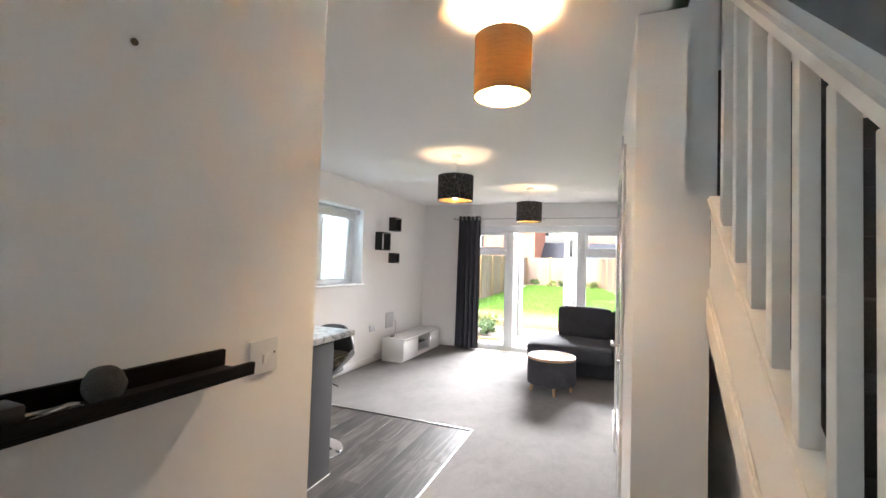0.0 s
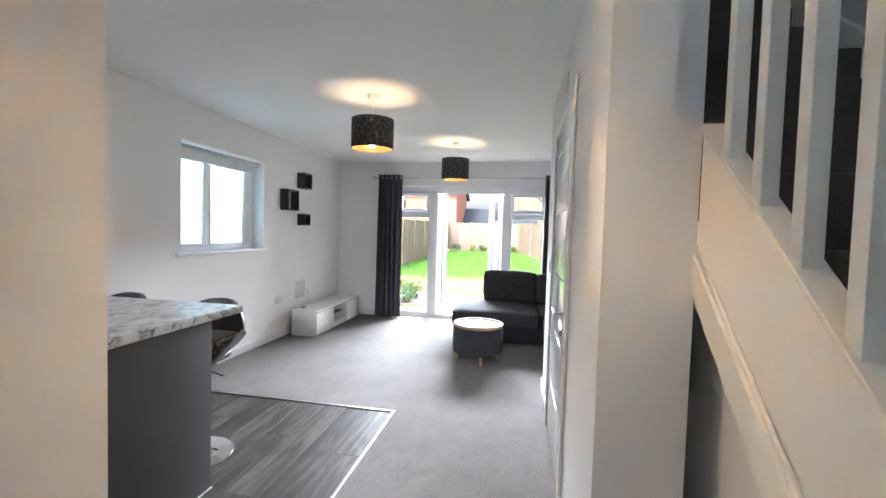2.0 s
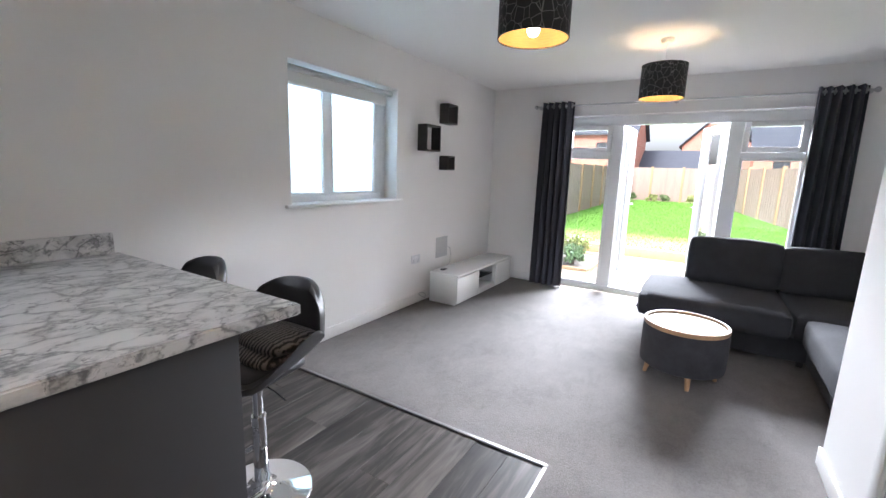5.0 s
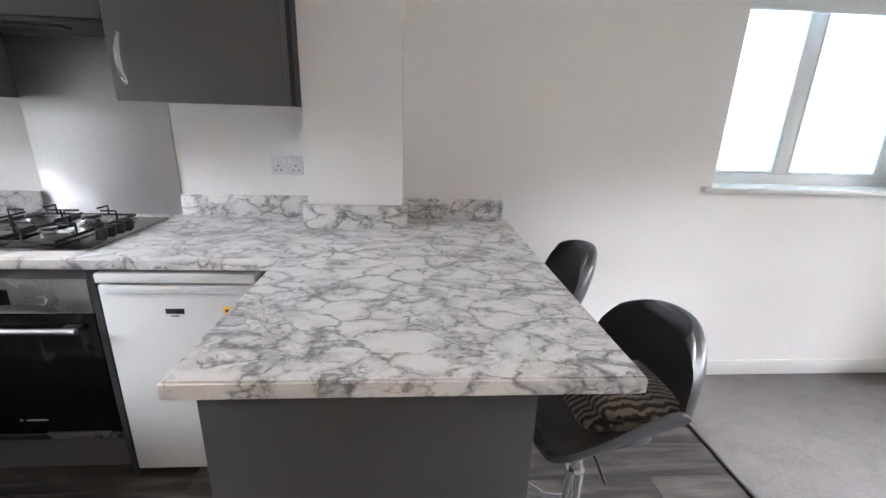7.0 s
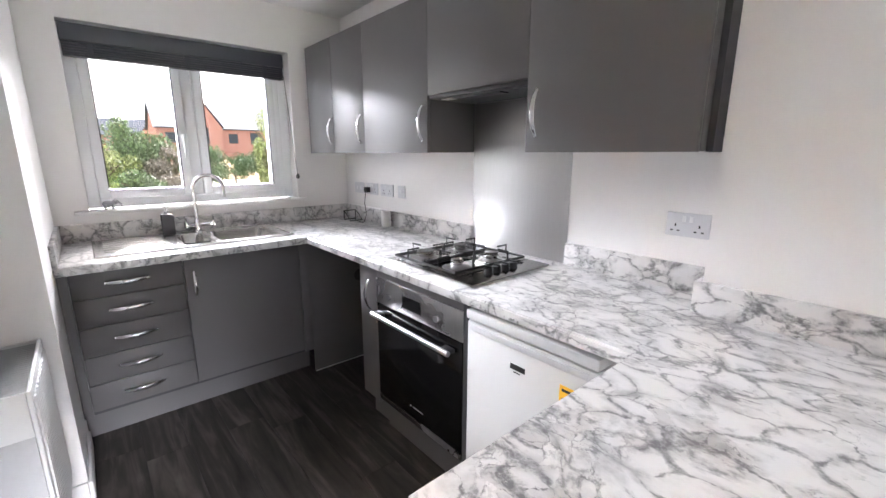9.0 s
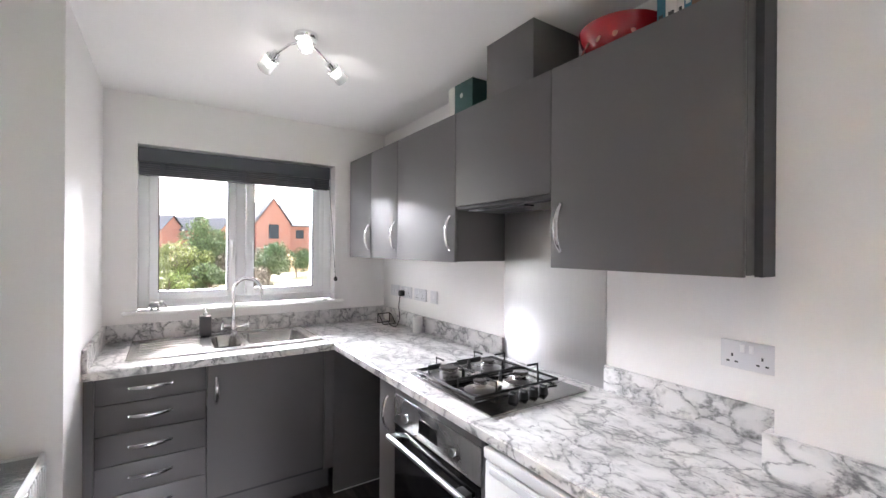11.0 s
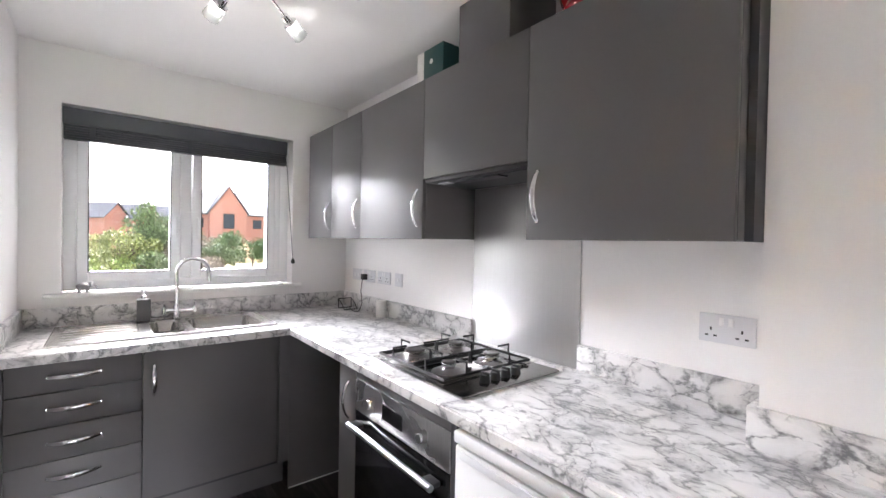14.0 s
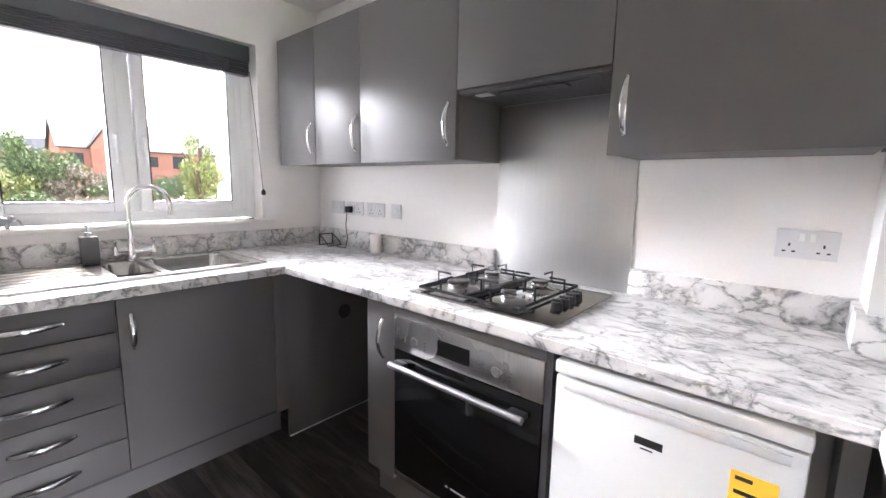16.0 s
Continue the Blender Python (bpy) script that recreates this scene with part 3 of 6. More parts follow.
bm = box(-2.660, -2.6588, 1.310, 1.372, 0.709, 0.729, 0.0005)
slab(bm, -2.660, -2.6588, 1.325, 1.352, 0.699, 0.703)
part("maker_mark", bm, BLACK, fd)
st = part("sticker", box(-2.6602, -2.6592, 1.502, 1.582, 0.612, 0.735), YELLOW, fd, "yellow registration sticker")
for z, w in ((0.716, 0.03), (0.685, 0.058), (0.664, 0.05), (0.655, 0.052), (0.640, 0.035)):
    part("print_bar", box(-2.6592, -2.6588, 1.510, 1.510 + w, z, z + (0.009 if z > 0.68 else 0.004)), BLACK, st)

# the grey unit board again, with the weak light on these panels in its colour
PEN_BOARD = surface("shaded_matt_board", (0.036, 0.035, 0.037), 0.6, vary=0.05, scale=2, grain=150, bump=0.05, depth=0.0005)
pb = thing("peninsula_base", -2.6, 2.08, 0.0, "matt grey panelled base under the breakfast bar, outer panels darkened for shade", "kitchen island base")
part("end_panel", box(-2.010, -1.988, 1.752, 2.414, 0.0, 0.869, 0.001), PEN_BOARD, pb)
part("bar_panel", box(-3.305, -2.011, 2.394, 2.412, 0.0, 0.869), PEN_BOARD, pb)
part("kitchen_panel", box(-3.15, -2.615, 1.754, 1.772, 0.0, 0.869), GREY_MATT, pb)
part("floor_seal", box(-1.987, -1.981, 1.752, 2.418, 0.0, 0.006), TRIM, pb)


fz = thing("freezer", -2.31, 2.03, 0.0, "white under-counter freezer below the breakfast bar", "freezer")
part("body", box(-2.600, -2.026, 1.806, 2.33, 0.02, 0.815, 0.004), FRIDGE, fz)
part("top_lid", box(-2.602, -2.022, 1.748, 2.33, 0.822, 0.858, 0.007), FRIDGE, fz)
zd = part("door", box(-2.600, -2.024, 1.750, 1.802, 0.045, 0.816, 0.008), FRIDGE, fz)
for x in (-2.57, -2.05):
    part("foot", rod(B(), (x, 1.84, 0.0), (x, 1.84, 0.022), 0.016, n=14), BLACK, fz)
zs = part("sticker", box(-2.115, -2.045, 1.7488, 1.7498, 0.640, 0.735), YELLOW, zd, "yellow registration sticker")
for z, w in ((0.716, 0.03), (0.690, 0.052), (0.672, 0.046), (0.655, 0.035)):
    part("print_bar", box(-2.108, -2.108 + w, 1.7484, 1.7488, z, z + 0.006), BLACK, zs)


def wall_unit(name, y0, y1, z0, z1, label, handle=None, group="wall units"):
    u = thing(name, -3.15, (y0 + y1) / 2, z0, label, "wall cabinet", group)
    part("body", box(WX, -3.006, y0 + 0.001, y1 - 0.001, z0 + 0.004, z1 - 0.002, 0.001), GREY_MATT, u)
    d = part("door", box(-3.003, -2.985, y0 + G, y1 - G, z0, z1, 0.002), GREY_MATT, u)
    if handle is not None:
        bow("handle", (-2.985, handle, z0 + 0.225), (-2.985, handle, z0 + 0.06), (1, 0, 0), d, 0.010)
    return u


UNIT = "matt grey wall cupboard with a chrome bow handle"
wall_unit("wall_cabinet", -0.925, -0.535, 1.41, 2.13, UNIT, -0.565)
wall_unit("wall_cabinet", -0.535, -0.14, 1.41, 2.13, UNIT, -0.172)
wall_unit("wall_cabinet", -0.14, 0.466, 1.41, 2.13, UNIT, 0.428)
wall_unit("wall_cabinet", 1.070, 1.681, 1.41, 2.13, UNIT, 1.120)
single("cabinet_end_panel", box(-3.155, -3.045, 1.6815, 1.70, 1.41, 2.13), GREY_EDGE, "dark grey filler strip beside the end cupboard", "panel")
hu = wall_unit("hood_cabinet", 0.466, 1.070, 1.68, 2.13, "matt grey cupboard front over the cooker hood")
hd = thing("cooker_hood", -3.15, 0.768, 1.655, "slim integrated cooker hood with a black vent slot", "cooker hood")
part("casing", box(-3.30, -2.992, 0.47, 1.066, 1.662, 1.679, 0.003), GREY_EDGE, hd)
part("filter", box(-3.26, -3.03, 0.49, 1.046, 1.658, 1.663), GREY_EDGE, hd)
part("vent_slot", box(-3.075, -3.02, 0.64, 0.90, 1.652, 1.659), BLACK, hd)
part("lamp_lens", box(-3.06, -3.02, 0.53, 0.60, 1.656, 1.659), LIGHT_GREY, hd)
single("duct_box", box(WX, -3.035, 0.640, 0.930, 2.13, 2.399, 0.001), GREY_MATT, "matt grey boxing round the hood duct above the cupboards", "duct box")

single("splashback", box(WX, WX + 0.006, 0.468, 1.077, 0.912, 1.66, 0.001), STEEL_V, "brushed stainless steel splashback behind the hob", "splashback")

# ---- hob ----
BURNER = surface("dull_burner_steel", (0.26, 0.25, 0.245), 0.28, 1.0, vary=0.12, scale=20, grain=150, bump=0.05)
HOB_STEEL = brushed("polished_hob_steel", (0.40, 0.39, 0.38), 0.16, (40, 1, 1), 0.9)
CAP = surface("grey_burner_enamel", (0.07, 0.065, 0.062), 0.32, 0.5, vary=0.1, grain=90)
hob = thing("gas_hob", -2.98, 0.76, 0.91, "stainless steel four-burner gas hob with black pan supports", "hob")
part("tray", box(-3.225, -2.730, 0.470, 1.050, 0.9102, 0.9185, 0.004), HOB_STEEL, hob)
part("well", box(-3.205, -2.755, 0.492, 0.925, 0.9182, 0.9198, 0.001), HOB_STEEL, hob)
for x, y, r in ((-2.865, 0.600, 0.043), (-3.085, 0.600, 0.034), (-2.865, 0.820, 0.027), (-3.085, 0.820, 0.034)):
    bm = lathe(B(), [(r * 1.15 + 0.034, 0.9198), (r * 1.1 + 0.028, 0.9225), (r + 0.014, 0.927), (r * 0.78, 0.932), (0, 0.932)], x, y, 32)
    bn = part("burner", bm, BURNER, hob)
    part("flame_ring", lathe(B(), [(r * 0.80, 0.931), (r * 0.86, 0.934), (r, 0.942), (r, 0.950), (r * 0.9, 0.952), (0, 0.952)], x, y, 32), CHROME, bn)
    part("burner_cap", lathe(B(), [(r * 0.92, 0.9515), (r * 0.97, 0.953), (r * 0.95, 0.957), (r * 0.70, 0.9585), (r * 0.66, 0.957), (0, 0.957)], x, y, 32), CAP, bn)
for y0, y1 in ((0.498, 0.703), (0.714, 0.919)):
    bm = B()
    z = 0.932
    tube(bm, [(-3.200, y0, z), (-2.760, y0, z), (-2.760, y1, z), (-3.200, y1, z), (-3.200, y0, z)], 0.0058, 8)
    tube(bm, [(-3.200, y0 + 0.02, z), (-2.76, y0 + 0.02, z)], 0.005, 6)
    for cx in (-2.865, -3.085):
        cy = (y0 + y1) / 2
        for ax, ay in ((0, y0), (0, y1), (0.105, cy), (-0.105, cy)):
            if ax:
                tube(bm, [(cx + ax, cy, z), (cx + ax, cy, 0.974), (cx + ax * 0.42, cy, 0.974)], 0.0046, 8)
            else:
                tube(bm, [(cx, ay, z), (cx, ay, 0.974), (cx, ay + (cy - ay) * 0.58, 0.974)], 0.0046, 8)
    part("pan_support", bm, IRON, hob)
for i in range(4):
    x = -2.89 - 0.052 * i
    bm = rod(B(), (x, 0.985, 0.9185), (x, 0.985, 0.945), 0.020, 0.017, 24)
    slab(bm, x - 0.0045, x + 0.0045, 0.968, 1.002, 0.940, 0.953, 0.002)
    part("knob", bm, BLACK, hob)

# ---- sink ----
sk = thing("sink", -2.16, -0.7, 0.91, "stainless steel one-and-a-half bowl sink with a ribbed drainer", "sink")
bm = B()
for a, b, c, d in ((-2.628, HX0 + 0.012, -0.945, -0.425), (-2.200, -2.225, HY0 + 0.012, HY1 - 0.012), (HX1 - 0.012, -1.655, -0.945, -0.425), (HX0 + 0.012, HX1 - 0.012, -0.945, HY0 + 0.012), (HX0 + 0.012, HX1 - 0.012, HY1 - 0.012, -0.425)):
    slab(bm, min(a, b), max(a, b), c, d, 0.9105, 0.9165)
part("tray", bm, SINK_STEEL, sk)
part("rolled_rim", tube(B(), [(-2.625, -0.942, 0.916), (-1.658, -0.942, 0.916), (-1.658, -0.428, 0.916), (-2.625, -0.428, 0.916), (-2.625, -0.942, 0.916)], 0.004, 8), SINK_STEEL, sk)


def bowl(name, x0, x1, y0, y1, depth):
    bm = B()
    rings = []
    for inset, z in ((0.0, 0.9165), (0.006, 0.909), (0.012, 0.9 - depth * 0.6), (0.022, 0.9 - depth * 0.92), (0.05, 0.9 - depth)):
        ring = []
        a, b, c, d, r = x0 + inset, x1 - inset, y0 + inset, y1 - inset, 0.045
        for cx, cy, s in ((b - r, d - r, 0), (a + r, d - r, 1), (a + r, c + r, 2), (b - r, c + r, 3)):
            for k in range(7):
                ang = (s + k / 6) * math.pi / 2
                ring.append(bm.verts.new((cx + r * math.cos(ang), cy + r * math.sin(ang), z)))
        rings.append(ring)
    for p, q in zip(rings, rings[1:]):
        for k in range(len(p)):
            bm.faces.new((p[k], p[(k + 1) % len(p)], q[(k + 1) % len(p)], q[k]))
    bm.faces.new(rings[-1])
    w = part(name, bm, SINK_STEEL, sk)
    part("waste", lathe(B(), [(0.038, 0.902 - depth), (0.034, 0.9045 - depth), (0.02, 0.903 - depth), (0, 0.903 - depth)], (x0 + x1) / 2, (y0 + y1) / 2, 20), CHROME, w)


bowl("main_bowl", -2.572, -2.228, -0.872, -0.492, 0.16)
bowl("half_bowl", -2.196, -2.048, -0.872, -0.522, 0.13)
for i in range(6):
    y = -0.90 + i * 0.068
    part("drainer_rib", box(-1.99, -1.70, y, y + 0.022, 0.916, 0.9195, 0.0015), SINK_STEEL, sk)

tap = thing("mixer_tap", -2.19, -0.915, 0.9165, "chrome swan-neck mixer tap with two levers", "tap")
part("base", lathe(B(), [(0.026, 0.9165), (0.026, 0.925), (0.020, 0.93), (0.018, 0.985), (0.013, 1.0), (0, 1.0)], -2.19, -0.915, 24), CHROME, tap)
pts = [(-2.19, -0.915, 0.99), (-2.19, -0.915, 1.175)]
for i in range(13):
    a = math.pi * (1 - i / 12 * 1.02)
    pts.append((-2.19 - 0.086 * (1 + math.cos(a)) * 0.92, -0.915 + 0.086 * (1 + math.cos(a)) * 0.40, 1.185 + 0.088 * math.sin(a)))
pts.append((pts[-1][0], pts[-1][1], 1.135))
part("spout", tube(B(), pts, 0.0118, 14), CHROME, tap)
bm = rod(B(), (-2.275, -0.915, 0.962), (-2.135, -0.915, 0.962), 0.0145, n=18)
part("cross_bar", bm, CHROME, tap)
for x in (-2.282, -2.128):
    bm = rod(B(), (x, -0.915, 0.945), (x, -0.915, 0.982), 0.014, 0.012, 16)
    tube(bm, [(x, -0.915, 0.98), (x, -0.905, 1.0), (x, -0.895, 1.012)], 0.005, 8)
    part("lever", bm, CHROME, tap)

sd = thing("soap_dispenser", -2.03, -0.90, 0.9185, "grey square soap dispenser with a steel pump", "soap dispenser")
part("bottle", box(-2.062, -1.998, -0.932, -0.868, 0.9185, 1.045, 0.006), surface("grey_ceramic", (0.10, 0.10, 0.105), 0.5, bump=0.3, grain=90), sd)
bm = lathe(B(), [(0.014, 1.045), (0.014, 1.062), (0.006, 1.065), (0.006, 1.088), (0.013, 1.09), (0.013, 1.098), (0, 1.099)], -2.03, -0.90, 16)
rod(bm, (-2.03, -0.90, 1.093), (-2.03, -0.862, 1.088), 0.004, n=8)
part("pump", bm, SATIN, sd)

# ---- sockets and switches ----
def plate(name, face, axis, sign, u0, u1, z0, z1, label, category, holes=(), rockers=(), group="", material=None):
    """A wall plate: proud of the wall face by 9 mm, with pin holes and rockers as parts."""
    def b(u0_, u1_, z0_, z1_, d0, d1, bev=0.0):
        lo, hi = sorted((face + sign * d0, face + sign * d1))
        return box(*((lo, hi, u0_, u1_) if axis == "y" else (u0_, u1_, lo, hi)), z0_, z1_, bev)

    ob = thing(name, *((face, (u0 + u1) / 2) if axis == "y" else ((u0 + u1) / 2, face)), z0, label, category, group)
    part("face_plate", b(u0, u1, z0, z1, 0.0, 0.009, 0.002), material or PLATE, ob)
    for u, z in holes:
        bm = B()
        for du_, dz_, w, h in ((0, 0.010, 0.005, 0.010), (-0.0115, -0.010, 0.009, 0.005), (0.0115, -0.010, 0.009, 0.005)):
            lo, hi = sorted((face + sign * 0.0088, face + sign * 0.0096))
            c = (lo, hi, u + du_ - w / 2, u + du_ + w / 2) if axis == "y" else (u + du_ - w / 2, u + du_ + w / 2, lo, hi)
            slab(bm, *c, z + dz_ - h / 2, z + dz_ + h / 2)
        part("pin_holes", bm, BLACK, ob)
    for u, z in rockers:
        part("rocker", b(u - 0.0065, u + 0.0065, z - 0.012, z + 0.012, 0.008, 0.013, 0.002), WHITE_PLASTIC, ob)
    return ob


def double_socket(y0, y1, z0, z1):
    m, z = (y0 + y1) / 2, (z0 + z1) / 2
    return plate("double_socket", WX, "y", 1, y0, y1, z0, z1, "white plastic double wall socket", "socket", [(m - 0.040, z - 0.012), (m + 0.040, z - 0.012)], [(m - 0.012, z + 0.022), (m + 0.012, z + 0.022)], "kitchen sockets")


double_socket(1.498, 1.644, 1.111, 1.197)
plate("cooker_switch", WX, "y", 1, -0.857, -0.722, 1.112, 1.195, "white plastic appliance switch plate", "switch", rockers=[(-0.815, 1.153), (-0.765, 1.153)], group="kitchen sockets")
double_socket(-0.682, -0.527, 1.112, 1.195)
double_socket(-0.483, -0.325, 1.112, 1.195)
plate("fused_spur", WX, "y", 1, -0.265, -0.185, 1.112, 1.195, "white plastic fused switch plate", "switch", rockers=[(-0.225, 1.155)], group="kitchen sockets")
pg = thing("charger", -3.22, -0.72, 0.912, "black plug and cable with a small black speaker stand", "charger")
part("plug", box(WX + 0.0105, WX + 0.045, -0.665, -0.620, 1.125, 1.165, 0.006), BLACK, pg)
part("cable", tube(B(), [(-3.27, -0.643, 1.13), (-3.262, -0.648, 1.05), (-3.268, -0.64, 0.96), (-3.24, -0.62, 0.918), (-3.20, -0.57, 0.915), (-3.19, -0.62, 0.915), (-3.21, -0.70, 0.916), (-3.22, -0.74, 0.93)], 0.003, 8), BLACK, pg)
bm = frame_ring("x", -0.80, -0.792, -3.265, -3.16, 0.911, 0.985, 0.007, bevel=0.002)
for x in (-3.262, -3.163):
    tube(bm, [(x, -0.796, 0.982), (x, -0.74, 0.95), (x, -0.70, 0.914)], 0.003, 8)
tube(bm, [(-3.262, -0.70, 0.914), (-3.163, -0.70, 0.914)], 0.003, 8)
part("stand", bm, BLACK, pg)
single("candle", lathe(B(), [(0, 0.9105), (0.031, 0.9105), (0.033, 0.916), (0.033, 1.012), (0.030, 1.018), (0.026, 1.014), (0, 1.012)], -3.245, -0.335, 28), surface("white_wax", (0.78, 0.76, 0.73), 0.45, vary=0.03), "white pillar candle on the worktop", "candle")

# ---- things on the cupboards and the sill ----
TEAL = surface("dark_green_card", (0.012, 0.065, 0.06), 0.45, vary=0.15)
CARD = surface("white_card", (0.72, 0.70, 0.66), 0.55, vary=0.05)
BLUE = surface("petrol_blue_card", (0.02, 0.13, 0.19), 0.4, vary=0.12)
gb = thing("gift_box", -3.12, 0.42, 2.13, "dark green and white card box on the wall cupboards", "box")
part("lid_side", box(-3.22, -3.06, 0.35, 0.50, 2.13, 2.315, 0.002), TEAL, gb)
part("white_side", box(-3.22, -3.06, 0.295, 0.349, 2.13, 2.315, 0.002), CARD, gb)
part("emblem", rod(B(), (-3.0598, 0.41, 2.25), (-3.0588, 0.41, 2.25), 0.012, n=20), CARD, gb)
bm = lathe(B(), [(0, 2.131), (0.07, 2.131), (0.10, 2.15), (0.135, 2.215), (0.142, 2.245), (0.135, 2.246), (0.12, 2.215), (0.08, 2.16), (0, 2.15)], -3.155, 1.235, 40)
PALE_GLAZE = surface("pale_glaze", (0.55, 0.22, 0.18), 0.25)
rb = thing("fruit_bowl", -3.155, 1.235, 2.13, "red bowl with a pale leaf pattern on the cupboards", "bowl")
part("shell", bm, surface("red_glaze", (0.36, 0.012, 0.018), 0.18, vary=0.15, coat=0.4), rb)
for i in range(14):
    bm = B()
    a = math.tau * i / 14
    q = Matrix.Translation((-3.155, 1.235, 2.19)) @ Matrix.Rotation(a, 4, "Z") @ Matrix.Translation((0.1235, 0, 0)) @ Matrix.Rotation(radians(62), 4, "Y")
    bmesh.ops.create_uvsphere(bm, u_segments=10, v_segments=6, radius=1, matrix=q @ Matrix.Diagonal((0.022, 0.009, 0.0035, 1)))
    part("leaf_motif", bm, PALE_GLAZE, rb)
books = [(1.430, 1.455, BLUE, 0.235), (1.456, 1.490, CARD, 0.245), (1.491, 1.508, CARD, 0.24), (1.509, 1.570, BLUE, 0.25), (1.571, 1.60, BLUE, 0.215)]
for y0, y1, mt, h in books:
    bk = thing("recipe_book", -3.13, (y0 + y1) / 2, 2.13, "upright boxed book with a petrol blue or white cover", "book", "books on the cupboard")
    part("cover", box(-3.23, -3.04, y0, y1, 2.131, 2.131 + h, 0.002), mt, bk)
    w = y1 - y0
    if w > 0.04:
        part("cover_picture", box(-3.0405, -3.0393, y0 + 0.35 * w, y0 + 0.95 * w, 2.15, 2.225), surface("brown_food_print", (0.13, 0.06, 0.03), 0.4, vary=0.6, scale=30, grain=90), bk)
        part("title_panel", box(-3.0405, -3.0393, y0 + 0.08 * w, y0 + 0.30 * w, 2.17, 2.30), CARD, bk)
    else:
        part("spine_title", box(-3.0405, -3.0393, y0 + 0.32 * w, y0 + 0.62 * w, 2.22, 2.33), CARD if mt is BLUE else LIGHT_GREY, bk)
        part("spine_mark", box(-3.0405, -3.0393, y0 + 0.25 * w, y0 + 0.75 * w, 2.155, 2.170), BLACK, bk)

STONE = surface("grey_resin", (0.30, 0.31, 0.32), 0.45, vary=0.12, grain=60, bump=0.3)
bm = B()
for x, y, z, a, b, c in ((-1.765, -1.0, 1.118, 0.032, 0.018, 0.020), (-1.798, -1.0, 1.128, 0.016, 0.014, 0.016), (-1.800, -1.012, 1.127, 0.007, 0.012, 0.014), (-1.800, -0.988, 1.127, 0.007, 0.012, 0.014)):
    bmesh.ops.create_uvsphere(bm, u_segments=16, v_segments=10, radius=1, matrix=Matrix.Translation((x, y, z)) @ Matrix.Diagonal((a, b, c, 1)))
for x in (-1.783, -1.748):
    for y in (-1.009, -0.991):
        rod(bm, (x, y, 1.0855), (x, y, 1.115), 0.0075, 0.009, 10)
tube(bm, [(-1.81, -1.0, 1.126), (-1.822, -1.0, 1.115), (-1.826, -1.0, 1.10), (-1.834, -1.0, 1.097)], 0.0045, 8)
single("elephant_ornament", bm, STONE, "small grey elephant figure on the window sill", "ornament")
single("window_key", box(-1.935, -1.89, -1.01, -0.995, 1.0855, 1.095, 0.003), WHITE_PLASTIC, "small white plastic key on the sill", "key")
single("sill_key", box(-2.83, -2.80, -0.985, -0.975, 1.0855, 1.091, 0.002), BLACK, "small black key on the sill", "key")

# ---- radiator ----
RAD = surface("radiator_enamel", (0.80, 0.80, 0.79), 0.3, vary=0.02, grain=80, bump=0.03)
ra = thing("radiator", -1.40, 0.32, 0.13, "white ribbed double-panel radiator on the hall partition", "radiator")


def rad_panel(name, x0, x1):
    p = part(name, box(x0, x1, 0.10, 0.56, 0.15, 0.745, 0.005), RAD, ra)
    for i in range(13):
        y = 0.125 + i * 0.0325
        part("rib", box(x0 - 0.006, x0 + 0.001, y, y + 0.019, 0.185, 0.715, 0.003), RAD, p)


rad_panel("front_panel", -1.468, -1.456)
rad_panel("back_panel", -1.352, -1.340)
bm = B()
for i in range(24):
    y = 0.115 + i * 0.0185
    slab(bm, -1.453, -1.356, y, y + 0.004, 0.70, 0.735)
part("top_grille", bm, LIGHT_GREY, ra)
part("fins", box(-1.454, -1.355, 0.11, 0.55, 0.17, 0.69), LIGHT_GREY, ra)
for y in (0.102, 0.548):
    part("end_cap", box(-1.456, -1.352, y, y + 0.010, 0.60, 0.742, 0.002), RAD, ra)
bm = rod(B(), (-1.405, 0.585, 0.004), (-1.405, 0.585, 0.19), 0.0075, n=12)
rod(bm, (-1.405, 0.585, 0.17), (-1.405, 0.585, 0.24), 0.017, n=16)
rod(bm, (-1.405, 0.55, 0.18), (-1.405, 0.59, 0.18), 0.009, n=12)
part("valve", bm, CHROME, ra)
for y in (0.16, 0.50):
    part("bracket", box(-1.34, -1.305, y, y + 0.03, 0.25, 0.62), LIGHT_GREY, ra)

# ---- kitchen ceiling light ----
def veiled_glass():
    m, t, b = nodes_of("etched_glass_shade")
    b.inputs["Base Color"].default_value = (0.88, 0.90, 0.89, 1)
    b.inputs["Roughness"].default_value = 0.2
    see = t.nodes.new("ShaderNodeBsdfTransparent")
    both = t.nodes.new("ShaderNodeMixShader")
    both.inputs[0].default_value = 0.55
    t.links.new(b.outputs[0], both.inputs[1])
    t.links.new(see.outputs[0], both.inputs[2])
    t.links.new(both.outputs[0], t.nodes["Material Output"].inputs[0])
    return m



